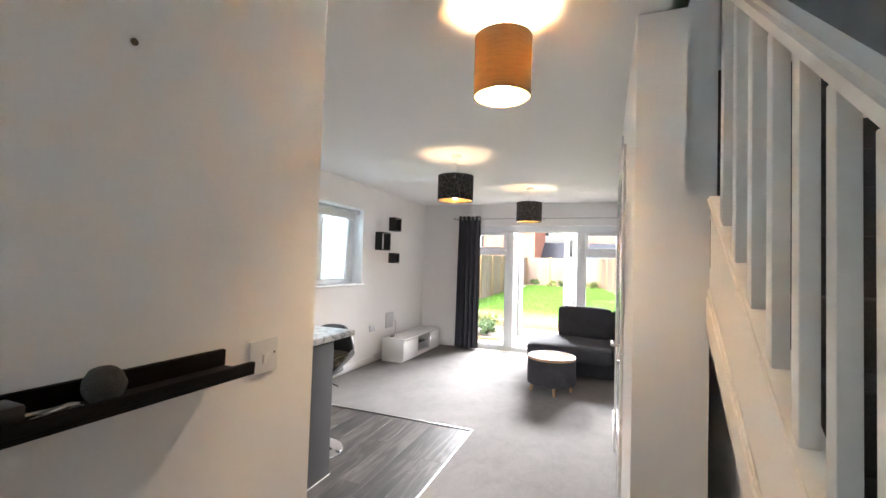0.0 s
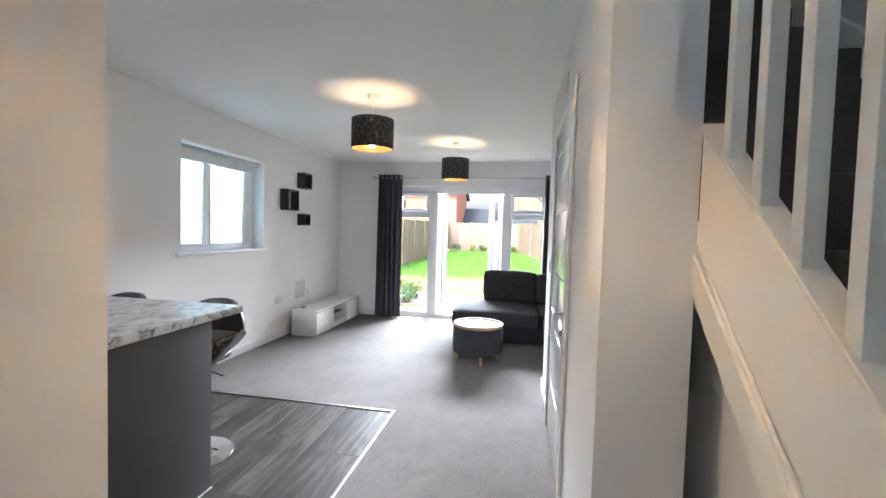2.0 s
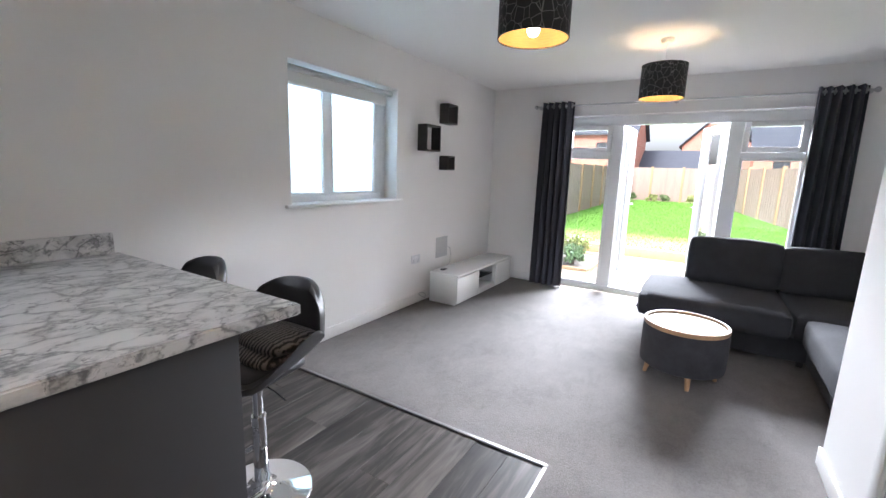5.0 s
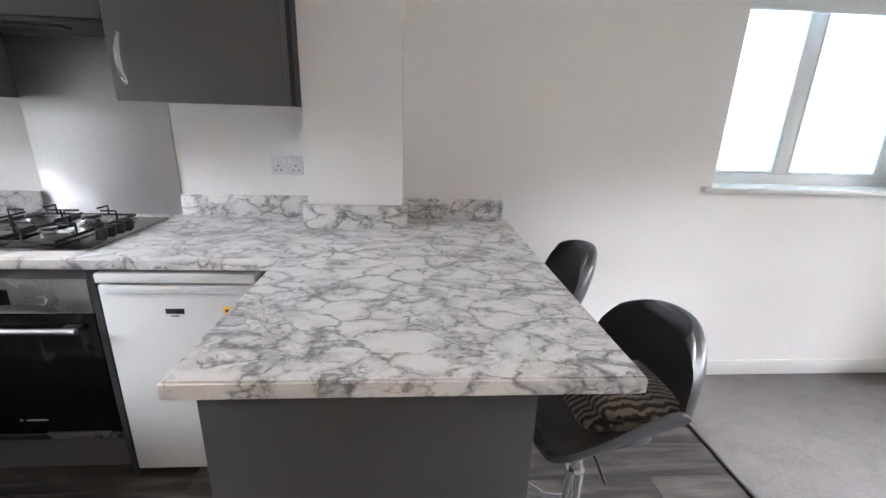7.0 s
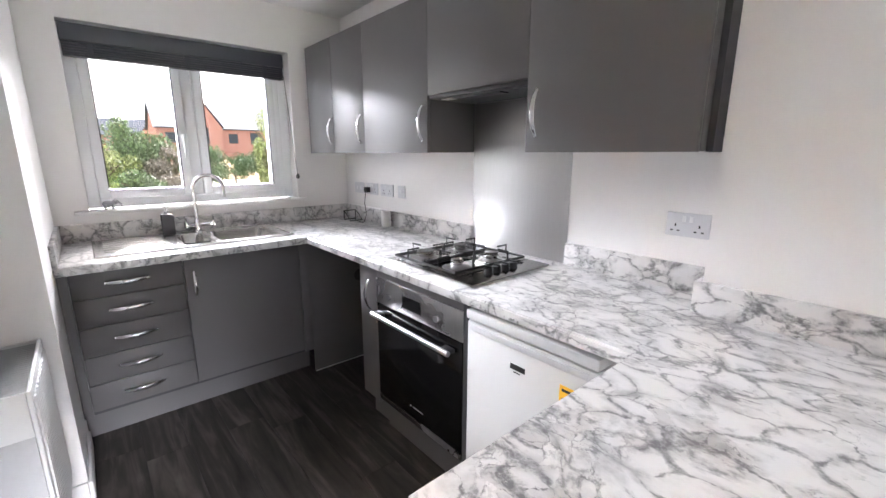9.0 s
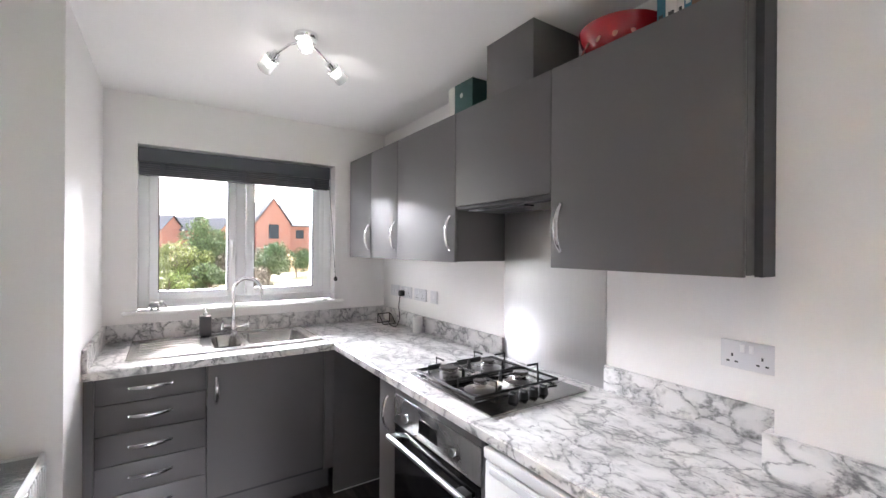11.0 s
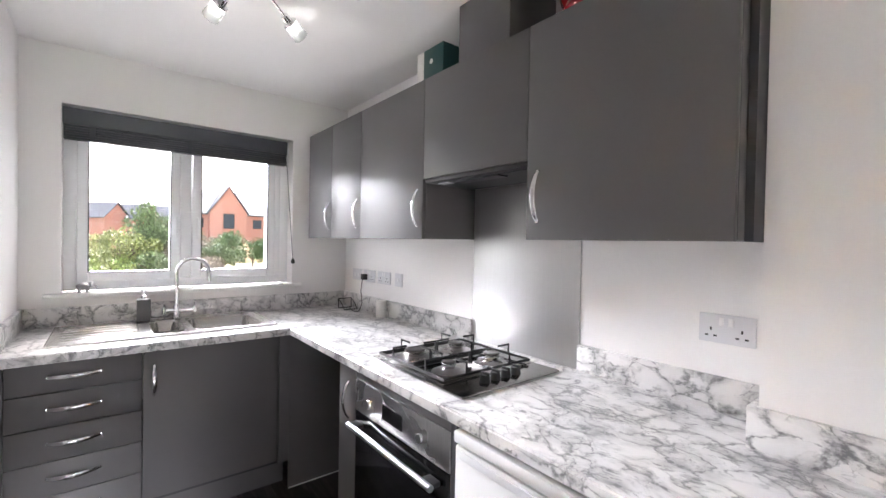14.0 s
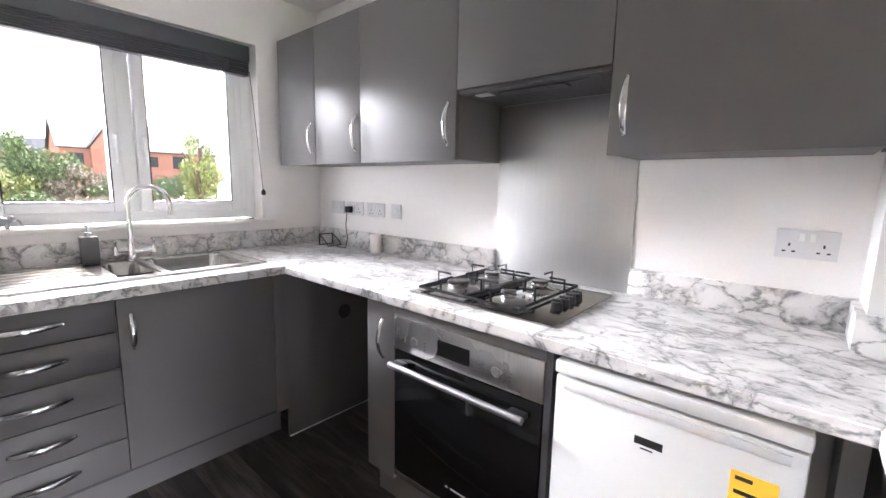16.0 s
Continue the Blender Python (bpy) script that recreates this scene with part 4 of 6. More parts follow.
cl = thing("ceiling_spotlight", -2.323, 0.278, 2.40, "chrome three-arm ceiling light with frosted glass shades", "ceiling light")
CEN = Vector((-2.323, 0.278, 2.374))
part("rose", lathe(B(), [(0, 2.3995), (0.050, 2.3995), (0.050, 2.386), (0.044, 2.376), (0, 2.373)], CEN.x, CEN.y, 28), CHROME, cl)
OPAL = glow("opal_lamp_glass", (0.97, 1.0, 0.95), 0.6)
ETCHED = veiled_glass()
for reach, aim in (((0.097, -0.137, -0.03), (0.30, -0.80, -0.42)), ((-0.137, -0.108, -0.03), (-0.80, -0.42, -0.42)), ((0.014, 0.030, -0.022), (0.20, 0.85, -0.52))):
    e, d = CEN + Vector(reach), Vector(aim).normalized()
    mid = CEN.lerp(e, 0.5) + Vector((0.006, 0.006, 0.010))
    arm = part("arm", tube(B(), [CEN, CEN.lerp(mid, 0.6), mid, mid.lerp(e, 0.6), e], 0.0055, 10), CHROME, cl)
    part("lamp_holder", rod(B(), e - d * 0.010, e + d * 0.022, 0.016, 0.018, 20), CHROME, arm)
    part("collar", rod(B(), e + d * 0.020, e + d * 0.026, 0.027, 0.029, 24), CHROME, arm)
    part("glass_shade", rod(B(), e + d * 0.026, e + d * 0.100, 0.031, 0.034, 28, False), ETCHED, arm, "frosted glass shade, lit")
    part("inner_glass", rod(B(), e + d * 0.028, e + d * 0.090, 0.022, 0.024, 24, False), ETCHED, arm)
    part("lamp_capsule", rod(B(), e + d * 0.028, e + d * 0.068, 0.012, 0.016, 18), OPAL, arm)
bulb(-2.19, 0.02, 2.22, 0.014, (1.0, 0.97, 0.88), 0.05)
bulb(-2.57, 0.10, 2.22, 0.014, (1.0, 0.97, 0.88), 0.05)

# ---- french doors ----
FYD = 6.98
FD = thing("door_1", -1.245, FYD, 0.0, "white upvc french doors standing open between two sidelights", "french doors", kind="structure")
L0, L1, R0, R1 = -2.44, -1.745, -0.745, -0.05
part("head", box(L0, R1, FYD, FYD + 0.07, 1.945, 2.045, 0.006), UPVC, FD)
part("threshold", box(L0, R1, FYD - 0.01, FYD + 0.09, -0.02, 0.055, 0.006), UPVC, FD)
for x0, x1 in ((L0, L0 + 0.07), (L1 - 0.12, L1), (R0, R0 + 0.12), (R1 - 0.07, R1)):
    part("jamb", box(x0, x1, FYD, FYD + 0.07, 0.055, 1.945, 0.006), UPVC, FD)
for x0, x1 in ((L0 + 0.07, L1 - 0.12), (R0 + 0.12, R1 - 0.07)):
    part("transom", box(x0, x1, FYD, FYD + 0.07, 1.585, 1.645, 0.006), UPVC, FD)
    v = part("vent_sash", frame_ring("x", FYD - 0.012, FYD + 0.05, x0 + 0.002, x1 - 0.002, 1.647, 1.943, 0.05, bevel=0.006), UPVC, FD)
    pane("x", FYD + 0.02, x0 + 0.05, x1 - 0.05, 1.697, 1.893, GLASS, v)
    bm = box((x0 + x1) / 2 - 0.05, (x0 + x1) / 2 + 0.05, FYD - 0.03, FYD - 0.014, 1.662, 1.678, 0.004)
    part("vent_handle", bm, UPVC, v)
    pane("x", FYD + 0.03, x0, x1, 0.055, 1.585, GLASS, FD)
    part("bead", frame_ring("x", FYD - 0.004, FYD + 0.028, x0, x1, 0.055, 1.585, 0.022, bevel=0.004), UPVC, FD)


def leaf(hx, hy, angle, mirror):
    """A glazed door leaf hinged at (hx, hy), swung out by angle degrees."""
    w = 0.50
    turn = Matrix.Translation((hx, hy, 0)) @ Matrix.Rotation(radians(angle), 4, "Z")
    bm = frame_ring("x", -0.035, 0.035, 0.0, w, 0.065, 1.938, 0.085, 0.10, bevel=0.007)
    bm.transform(turn)
    lf = part("leaf", bm, UPVC, FD, "open glazed door leaf")
    bm = box(0.085, w - 0.085, -0.004, 0.004, 0.165, 1.853)
    bm.transform(turn)
    g = part("pane", bm, GLASS, lf, smooth=0)
    g.visible_shadow = False
    for sgn in (-1, 1):
        bm = frame_ring("x", sgn * 0.0365 - 0.001, sgn * 0.0365 + 0.001, 0.078, w - 0.078, 0.158, 1.86, 0.006, bevel=0)
        bm.transform(turn)
        part("gasket", bm, LIGHT_GREY, lf)
    for sgn in (-1, 1):
        bm = box(w - 0.058, w - 0.030, sgn * 0.035 - 0.004, sgn * 0.035 + 0.004, 0.90, 1.10, 0.003)
        tube(bm, [(w - 0.044, sgn * 0.035, 1.04), (w - 0.044, sgn * 0.075, 1.04), (w - 0.07, sgn * 0.08, 1.04), (w - 0.15, sgn * 0.078, 1.035)], 0.008, 10)
        bm.transform(turn)
        part("lever", bm, CHROME if mirror else UPVC, lf)
    for z in (0.25, 1.0, 1.75):
        bm = rod(B(), (0.0, -0.045, z - 0.05), (0.0, -0.045, z + 0.05), 0.011, n=12)
        bm.transform(turn)
        part("hinge", bm, UPVC, lf)


leaf(L1 + 0.005, FYD + 0.10, 88, False)
leaf(R0 - 0.005, FYD + 0.10, 114, True)

# ---- living room window ----
lw = thing("window_2", -3.45, 4.25, 1.085, "white upvc window with obscured glass", "window", kind="structure")
part("window_frame", frame_ring("y", -3.53, -3.455, 3.663, 4.835, 1.095, 2.064, 0.055), UPVC, lw)
part("mullion", box(-3.525, -3.46, 4.105, 4.180, 1.15, 2.009, 0.005), UPVC, lw)
for u0, u1 in ((3.718, 4.105), (4.180, 4.700)):
    pane("y", -3.49, u0 - 0.005, u1 + 0.005, 1.145, 2.014, FROST, lw)
    part("bead", frame_ring("y", -3.483, -3.458, u0, u1, 1.150, 2.009, 0.014, bevel=0.003), UPVC, lw)
part("side_sash", box(-3.52, -3.452, 4.700, 4.781, 1.150, 2.009, 0.005), UPVC, lw)
part("window_sill", box(-3.46, -3.275, 3.605, 4.895, 1.072, 1.096, 0.007), TRIM, lw)
rbl = thing("white_roller_blind", -3.38, 4.25, 2.06, "white roller blind rolled up in the window head", "blind")
BLIND = surface("white_blind_cloth", (0.74, 0.75, 0.75), 0.8, vary=0.03, grain=300, bump=0.2)
part("roll", rod(B(), (-3.365, 3.70, 2.022), (-3.365, 4.775, 2.022), 0.022, n=20), LIGHT_GREY, rbl)
part("cloth", box(-3.389, -3.3865, 3.70, 4.765, 1.935, 2.022), BLIND, rbl)
part("hem_bar", box(-3.394, -3.381, 3.70, 4.765, 1.915, 1.937, 0.004), BLIND, rbl)
part("chain_wheel", rod(B(), (-3.365, 4.775, 2.022), (-3.365, 4.800, 2.022), 0.027, n=20), LIGHT_GREY, rbl)

# ---- curtains ----
CURTAIN = surface("charcoal_curtain", (0.062, 0.064, 0.080), 0.8, vary=0.12, scale=6, grain=420, bump=0.25, sheen=0.12)
pole = thing("curtain_pole", -1.245, 6.77, 2.155, "thin steel curtain pole with ball finials", "curtain pole")
part("rail", rod(B(), (-2.70, 6.77, 2.152), (0.22, 6.77, 2.152), 0.010, n=16), SATIN, pole)
for x in (-2.722, 0.242):
    bm = B()
    bmesh.ops.create_uvsphere(bm, u_segments=20, v_segments=12, radius=0.023, matrix=Matrix.Translation((x, 6.77, 2.152)))
    part("finial", bm, SATIN, pole)
for x in (-2.69, -1.245, 0.21):
    bm = rod(B(), (x, 6.77, 2.152), (x, 6.848, 2.152), 0.006, n=10)
    rod(bm, (x, 6.84, 2.152), (x, 6.85, 2.152), 0.022, n=18)
    part("bracket", bm, SATIN, pole)


def curtain(x0, x1, folds, z0=0.015, z1=2.195, flare=0.03):
    c = thing("curtain", (x0 + x1) / 2, 6.76, z0, "charcoal grey eyelet curtain hanging in deep folds", "curtain", "curtains")
    n, rows = folds * 12, 14
    vs, faces = [], []
    for side in (0, 1):
        for j in range(rows + 1):
            f = j / rows
            z = z1 + (z0 - z1) * f
            for i in range(n + 1):
                u = i / n
                a = u * folds * math.tau
                amp = 0.050 + 0.010 * f + 0.008 * math.sin(3 * u + 4 * f)
                x = x0 + (x1 - x0) * u + flare * f * (u - 0.5) + 0.010 * math.sin(2 * a + 1.0) * (0.5 + f)
                y = 6.768 - side * 0.004 - amp * math.sin(a + 0.5 * math.sin(2.2 * f + u * 5)) - 0.006 * f * math.sin(1.7 * a)
                vs.append((x, y, z))
    w = n + 1
    half = w * (rows + 1)
    for side in (0, 1):
        for j in range(rows):
            for i in range(n):
                a = side * half + j * w + i
                faces.append((a, a + 1, a + w + 1, a + w))
    for i in range(n):
        faces.append((i, i + 1, half + i + 1, half + i))
        b = rows * w + i
        faces.append((b, b + 1, half + b + 1, half + b))
    for j in range(rows):
        for i in (0, n):
            a = j * w + i
            faces.append((a, a + w, half + a + w, half + a))
    me = bpy.data.meshes.new("cloth")
    me.from_pydata(vs, [], faces)
    bm = B()
    bm.from_mesh(me)
    part("cloth", bm, CURTAIN, c, smooth=80)
    for i in range(folds * 2):
        x = x0 + (x1 - x0) * (i + 0.5) / (folds * 2)
        bm = B()
        lathe(bm, [(0.020, -0.003), (0.026, -0.004), (0.030, 0.0), (0.026, 0.004), (0.020, 0.003), (0.020, -0.003)], 0, 0, 18)
        bm.transform(Matrix.Translation((x, 6.766, 2.152)) @ Matrix.Rotation(radians(90), 4, "Y"))
        part("eyelet", bm, SATIN, c)


curtain(-2.635, -2.275, 5)
curtain(-0.145, 0.19, 5)

# ---- tv bench and wall boxes ----
GLOSS_WHITE = surface("white_gloss_board", (0.80, 0.80, 0.79), 0.2, vary=0.02, grain=60, bump=0.02)
tv = thing("tv_bench", -3.065, 6.0, 0.004, "low white gloss tv bench with an open glass-shelf bay", "tv bench")
X0, X1, Y0, Y1 = -3.235, -2.897, 5.322, 6.685
part("top", box(X0, X1 + 0.004, Y0, Y1, 0.303, 0.327, 0.002), GLOSS_WHITE, tv)
part("base", box(X0, X1 - 0.03, Y0 + 0.002, Y1 - 0.002, 0.004, 0.05), GLOSS_WHITE, tv)
part("bottom", box(X0, X1 - 0.02, Y0, Y1, 0.05, 0.07, 0.001), GLOSS_WHITE, tv)
for y in (Y0, 5.79, 6.255, Y1 - 0.018):
    part("side", box(X0, X1 - 0.021, y, y + 0.018, 0.070, 0.302, 0.001), GLOSS_WHITE, tv)
part("back", box(X0, X0 + 0.006, Y0 + 0.018, Y1 - 0.018, 0.07, 0.302), GLOSS_WHITE, tv)
for a, b in ((Y0 + 0.001, 5.806), (6.257, Y1 - 0.001)):
    part("door", box(X1 - 0.019, X1, a, b, 0.030, 0.292, 0.0015), GLOSS_WHITE, tv)
gs = part("glass_shelf", box(X0 + 0.01, X1 - 0.04, 5.809, 6.254, 0.185, 0.191), GLASS, tv, "clear glass shelf")
bm = tube(B(), [(-3.21, 5.62, 0.329), (-3.22, 5.63, 0.33), (-3.28, 5.80, 0.34), (-3.295, 5.84, 0.42), (-3.285, 5.80, 0.50), (-3.29, 5.74, 0.53)], 0.004, 8)
cb = thing("aerial_cable", -3.25, 5.7, 0.329, "grey aerial cable looping from the wall plate", "cable")
part("lead", bm, LIGHT_GREY, cb)
part("coil", tube(B(), [(-3.27 + 0.03 * math.cos(a), 5.24 + 0.045 * math.sin(a), 0.055 + 0.04 * math.sin(a * 0.5)) for a in [i * 0.5 for i in range(14)]], 0.0035, 8), LIGHT_GREY, cb)
single("remote", box(-3.17, -3.13, 5.42, 5.50, 0.3275, 0.340, 0.004), BLACK, "small black remote box on the bench", "remote")
plate("media_plate", WX, "y", 1, 5.535, 5.765, 0.42, 0.645, "brushed pale media wall plate with aerial sockets", "wall plate", material=LIGHT_GREY)
plate("living_socket", WX, "y", 1, 5.085, 5.232, 0.425, 0.512, "white plastic double wall socket", "socket", [(5.12, 0.455), (5.195, 0.455)], [(5.147, 0.49), (5.17, 0.49)])

BOX_BLACK = surface("black_shelf_board", (0.010, 0.009, 0.009), 0.35, vary=0.2, grain=90)


def cube_shelf(y0, z0, s):
    sh = thing("cube_shelf", WX, y0 + s / 2, z0, "open black wooden cube shelf fixed to the wall", "wall shelf", "wall cubes")
    d, t = 0.105, 0.014
    part("top", box(WX, WX + d, y0, y0 + s, z0 + s - t, z0 + s, 0.001), BOX_BLACK, sh)
    part("bottom", box(WX, WX + d, y0, y0 + s, z0, z0 + t, 0.001), BOX_BLACK, sh)
    part("side", box(WX, WX + d, y0, y0 + t, z0 + t, z0 + s - t), BOX_BLACK, sh)
    part("side", box(WX, WX + d, y0 + s - t, y0 + s, z0 + t, z0 + s - t), BOX_BLACK, sh)


cube_shelf(5.155, 1.553, 0.252)
cube_shelf(5.535, 1.850, 0.198)
cube_shelf(5.555, 1.376, 0.148)

# ---- ottoman ----
VELVET = surface("charcoal_velvet", (0.038, 0.037, 0.042), 0.8, vary=0.4, scale=12, grain=300, bump=0.3, sheen=0.04)
OAK = surface("light_oak", (0.42, 0.25, 0.13), 0.4, vary=0.18, scale=5, grain=40, stretch=(1, 6, 1))
CXO, CYO, RO = -0.875, 4.945, 0.262
ot = thing("ottoman", CXO, CYO, 0.004, "round charcoal velvet storage ottoman with a wooden tray top", "ottoman")
part("body", lathe(B(), [(0, 0.098), (RO - 0.02, 0.098), (RO - 0.004, 0.108), (RO, 0.13), (RO, 0.35), (RO - 0.006, 0.372), (0, 0.372)], CXO, CYO, 64), VELVET, ot)
tr = part("tray", lathe(B(), [(0, 0.3725), (RO - 0.006, 0.3725), (RO - 0.002, 0.378), (RO - 0.002, 0.400), (RO - 0.008, 0.404), (RO - 0.020, 0.404), (RO - 0.024, 0.398), (RO - 0.026, 0.386), (0, 0.386)], CXO, CYO, 64), OAK, ot, "light oak tray with a raised rim")
part("tray_face", lathe(B(), [(0, 0.3872), (RO - 0.030, 0.3872), (RO - 0.030, 0.3882), (0, 0.3882)], CXO, CYO, 64), surface("white_lacquer", (0.74, 0.73, 0.72), 0.18, vary=0.04), tr)
part("grip_slot", box(CXO - 0.245, CXO - 0.235, CYO + 0.02, CYO + 0.09, 0.391, 0.399, 0.001), BLACK, tr)
for a in (45, 135, 225, 315):
    u = Vector((math.cos(radians(a - 30)), math.sin(radians(a - 30)), 0))
    c = Vector((CXO, CYO, 0))
    part("leg", rod(B(), c + u * 0.222 + Vector((0, 0, 0.004)), c + u * 0.200 + Vector((0, 0, 0.10)), 0.012, 0.020, 18), OAK, ot)

# ---- corner sofa ----
SOFA = surface("charcoal_weave", (0.039, 0.0395, 0.045), 0.95, vary=0.25, scale=9, grain=320, bump=0.6, depth=0.002, sheen=0.04)


def cushion(x0, x1, y0, y1, z0, z1, puff=0.02, r=0.05, tilt=0.0, axis="X"):
    """A soft block: rounded, with swollen faces and slightly wavy sides."""
    bm = B()
    slab(bm, x0, x1, y0, y1, z0, z1)
    bmesh.ops.subdivide_edges(bm, edges=list(bm.edges), cuts=11, use_grid_fill=True)
    c = Vector(((x0 + x1) / 2, (y0 + y1) / 2, (z0 + z1) / 2))
    h = Vector(((x1 - x0) / 2, (y1 - y0) / 2, (z1 - z0) / 2))
    for v in bm.verts:
        d = v.co - c
        core = Vector([max(-(h[k] - r), min(h[k] - r, d[k])) for k in range(3)])
        out = d - core
        q = core + (out.normalized() * r if out.length > 1e-6 else out)
        s = [1 - abs(q[k] / h[k]) ** 2.5 for k in range(3)]
        for k in range(3):
            i, j = (k + 1) % 3, (k + 2) % 3
            q[k] += puff * max(0, s[i]) * max(0, s[j]) * (1 if q[k] > 0 else -1) * min(1, abs(q[k]) / h[k])
        q += 0.006 * noise.noise_vector(Vector(v.co) * 5)
        v.co = c + q
    if tilt:
        bm.transform(Matrix.Translation((c.x, c.y, z0)) @ Matrix.Rotation(radians(tilt), 4, axis) @ Matrix.Translation((-c.x, -c.y, -z0)))
    return bm


so = thing("corner_sofa", -0.2, 5.9, 0.004, "charcoal fabric corner sofa with loose back cushions", "sofa")
part("base", box(-1.16, 0.74, 5.62, 6.62, 0.045, 0.235, 0.02), SOFA, so)
part("base", box(-0.10, 0.74, 4.45, 5.62, 0.045, 0.235, 0.02), SOFA, so)
part("seat_cushion", cushion(-1.25, -0.225, 5.47, 6.45, 0.225, 0.425, 0.012), SOFA, so)
part("seat_cushion", cushion(-0.22, 0.55, 5.52, 6.45, 0.225, 0.425, 0.012), SOFA, so)
part("seat_cushion", cushion(-0.17, 0.55, 4.40, 5.515, 0.225, 0.425, 0.012), SOFA, so)
part("back_frame", box(-0.95, 0.74, 6.46, 6.64, 0.235, 0.62, 0.05, 4), SOFA, so)
part("back_frame", box(0.57, 0.75, 4.45, 6.46, 0.235, 0.62, 0.05, 4), SOFA, so)
part("back_cushion", cushion(-0.93, -0.24, 6.22, 6.45, 0.42, 0.83, 0.018, 0.038, -8), SOFA, so)
part("back_cushion", cushion(-0.235, 0.42, 6.22, 6.45, 0.42, 0.81, 0.018, 0.038, -8), SOFA, so)
part("back_cushion", cushion(0.34, 0.57, 5.2, 6.2, 0.42, 0.81, 0.018, 0.038, 8, "Y"), SOFA, so)
part("back_cushion", cushion(0.34, 0.57, 4.45, 5.18, 0.42, 0.81, 0.018, 0.038, 8, "Y"), SOFA, so)
for x, y in ((-1.13, 5.66), (-1.13, 6.58), (0.70, 4.50), (-0.06, 4.50), (0.70, 6.58), (-0.12, 5.66)):
    part("foot", rod(B(), (x, y, 0.004), (x, y, 0.05), 0.022, 0.026, 16), BLACK, so)
part("link_bracket", box(-1.285, -1.16, 5.80, 5.86, 0.205, 0.228, 0.004), BLACK, so)

# ---- bar stools ----
LEATHER = surface("dark_grey_leather", (0.040, 0.039, 0.042), 0.42, vary=0.15, scale=12, grain=260, bump=0.35, depth=0.0012)


def bar_stool(x, y):
    """A bucket bar stool facing the counter (towards -y), at the origin of its own empty."""
    s = thing("bar_stool", 0, 0, 0, "dark grey leather bucket bar stool on a chrome pedestal", "bar stool", "stools at the breakfast bar")
    prof = [(-0.205, 0.592, 0.17), (-0.215, 0.572, 0.195), (-0.17, 0.555, 0.214), (-0.06, 0.542, 0.222), (0.05, 0.542, 0.226), (0.13, 0.560, 0.226), (0.195, 0.612, 0.224), (0.232, 0.685, 0.216), (0.256, 0.760, 0.203), (0.272, 0.822, 0.182), (0.279, 0.864, 0.152), (0.280, 0.882, 0.115)]
    n = 16
    outer, inner = [], []
    for j, (py, pz, w) in enumerate(prof):
        a, b = prof[max(j - 1, 0)], prof[min(j + 1, len(prof) - 1)]
        ty, tz = b[0] - a[0], b[1] - a[1]
        ln = math.hypot(ty, tz) or 1
        ny, nz = -tz / ln, ty / ln
        back = min(1, max(0, (pz - 0.552) / 0.12)) if py > 0 else 0
        ra, rb = [], []
        for i in range(n + 1):
            u = 2 * i / n - 1
            lift = (1 - back) * 0.165 * abs(u) ** 1.9 * min(1, max(0, (py + 0.26) / 0.32))
            wrap = back * 0.085 * abs(u) ** 2
            drop = 0.03 * abs(u) ** 3 if j > 8 else 0
            for lst, t in ((ra, 0.0), (rb, 0.032)):
                lst.append(Vector((w * math.sin(u * 1.35) / math.sin(1.35), py - wrap + ny * t, pz + lift - drop + nz * t)))
        outer.append(ra)
        inner.append(rb)
    bm = B()
    O = [[bm.verts.new(p) for p in r] for r in outer]
    I = [[bm.verts.new(p) for p in r] for r in inner]
    for L in (O, I):
        for p, q in zip(L, L[1:]):
            for i in range(n):
                bm.faces.new((p[i], p[i + 1], q[i + 1], q[i]))
    for i in range(n):
        bm.faces.new((O[0][i], O[0][i + 1], I[0][i + 1], I[0][i]))
        bm.faces.new((O[-1][i], O[-1][i + 1], I[-1][i + 1], I[-1][i]))
    for j in range(len(prof) - 1):
        for i in (0, n):
            bm.faces.new((O[j][i], O[j + 1][i], I[j + 1][i], I[j][i]))
    shell = part("seat_shell", bm, LEATHER, s, smooth=70)
    m = shell.modifiers.new("soften", "SUBSURF")
    m.levels = m.render_levels = 1
    part("seat_pad", cushion(-0.15, 0.15, -0.16, 0.12, 0.560, 0.605, 0.012, 0.02), LEATHER, s)
    part("base", lathe(B(), [(0, 0.0), (0.198, 0.0), (0.203, 0.005), (0.198, 0.011), (0.14, 0.020), (0.075, 0.032), (0.045, 0.05), (0.034, 0.075), (0, 0.075)], 0, 0, 56), CHROME, s)
    part("column", rod(B(), (0, 0, 0.06), (0, 0, 0.36), 0.0285, n=28), CHROME, s)
    part("gas_lift", rod(B(), (0, 0, 0.35), (0, 0, 0.52), 0.02, n=20), CHROME, s)
    part("seat_plate", box(-0.08, 0.08, -0.08, 0.08, 0.512, 0.536, 0.004), BLACK, s)
    pts = [(-0.025, 0.0, 0.215)] + [(0.16 * math.sin(a), -0.19 * (1 - math.cos(a)) / 2 - 0.02 - 0.05 * math.sin(a / 2), 0.17) for a in [math.tau * k / 24 - 0.0 for k in range(2, 23)][::-1]] + [(0.025, 0.0, 0.215)]
    part("footrest", tube(B(), pts, 0.0095, 12), CHROME, s)
    part("height_lever", tube(B(), [(0.02, 0, 0.505), (0.12, -0.02, 0.50), (0.18, -0.03, 0.485)], 0.004, 8), CHROME, s)
    s.matrix_basis = pose(x, y, 0.0, 0, 0, 8)
    return s


stool = bar_stool(-2.297, 2.668)
copy_thing(stool, pose(-3.0, 2.668, 0.0, 0, 0, -2))


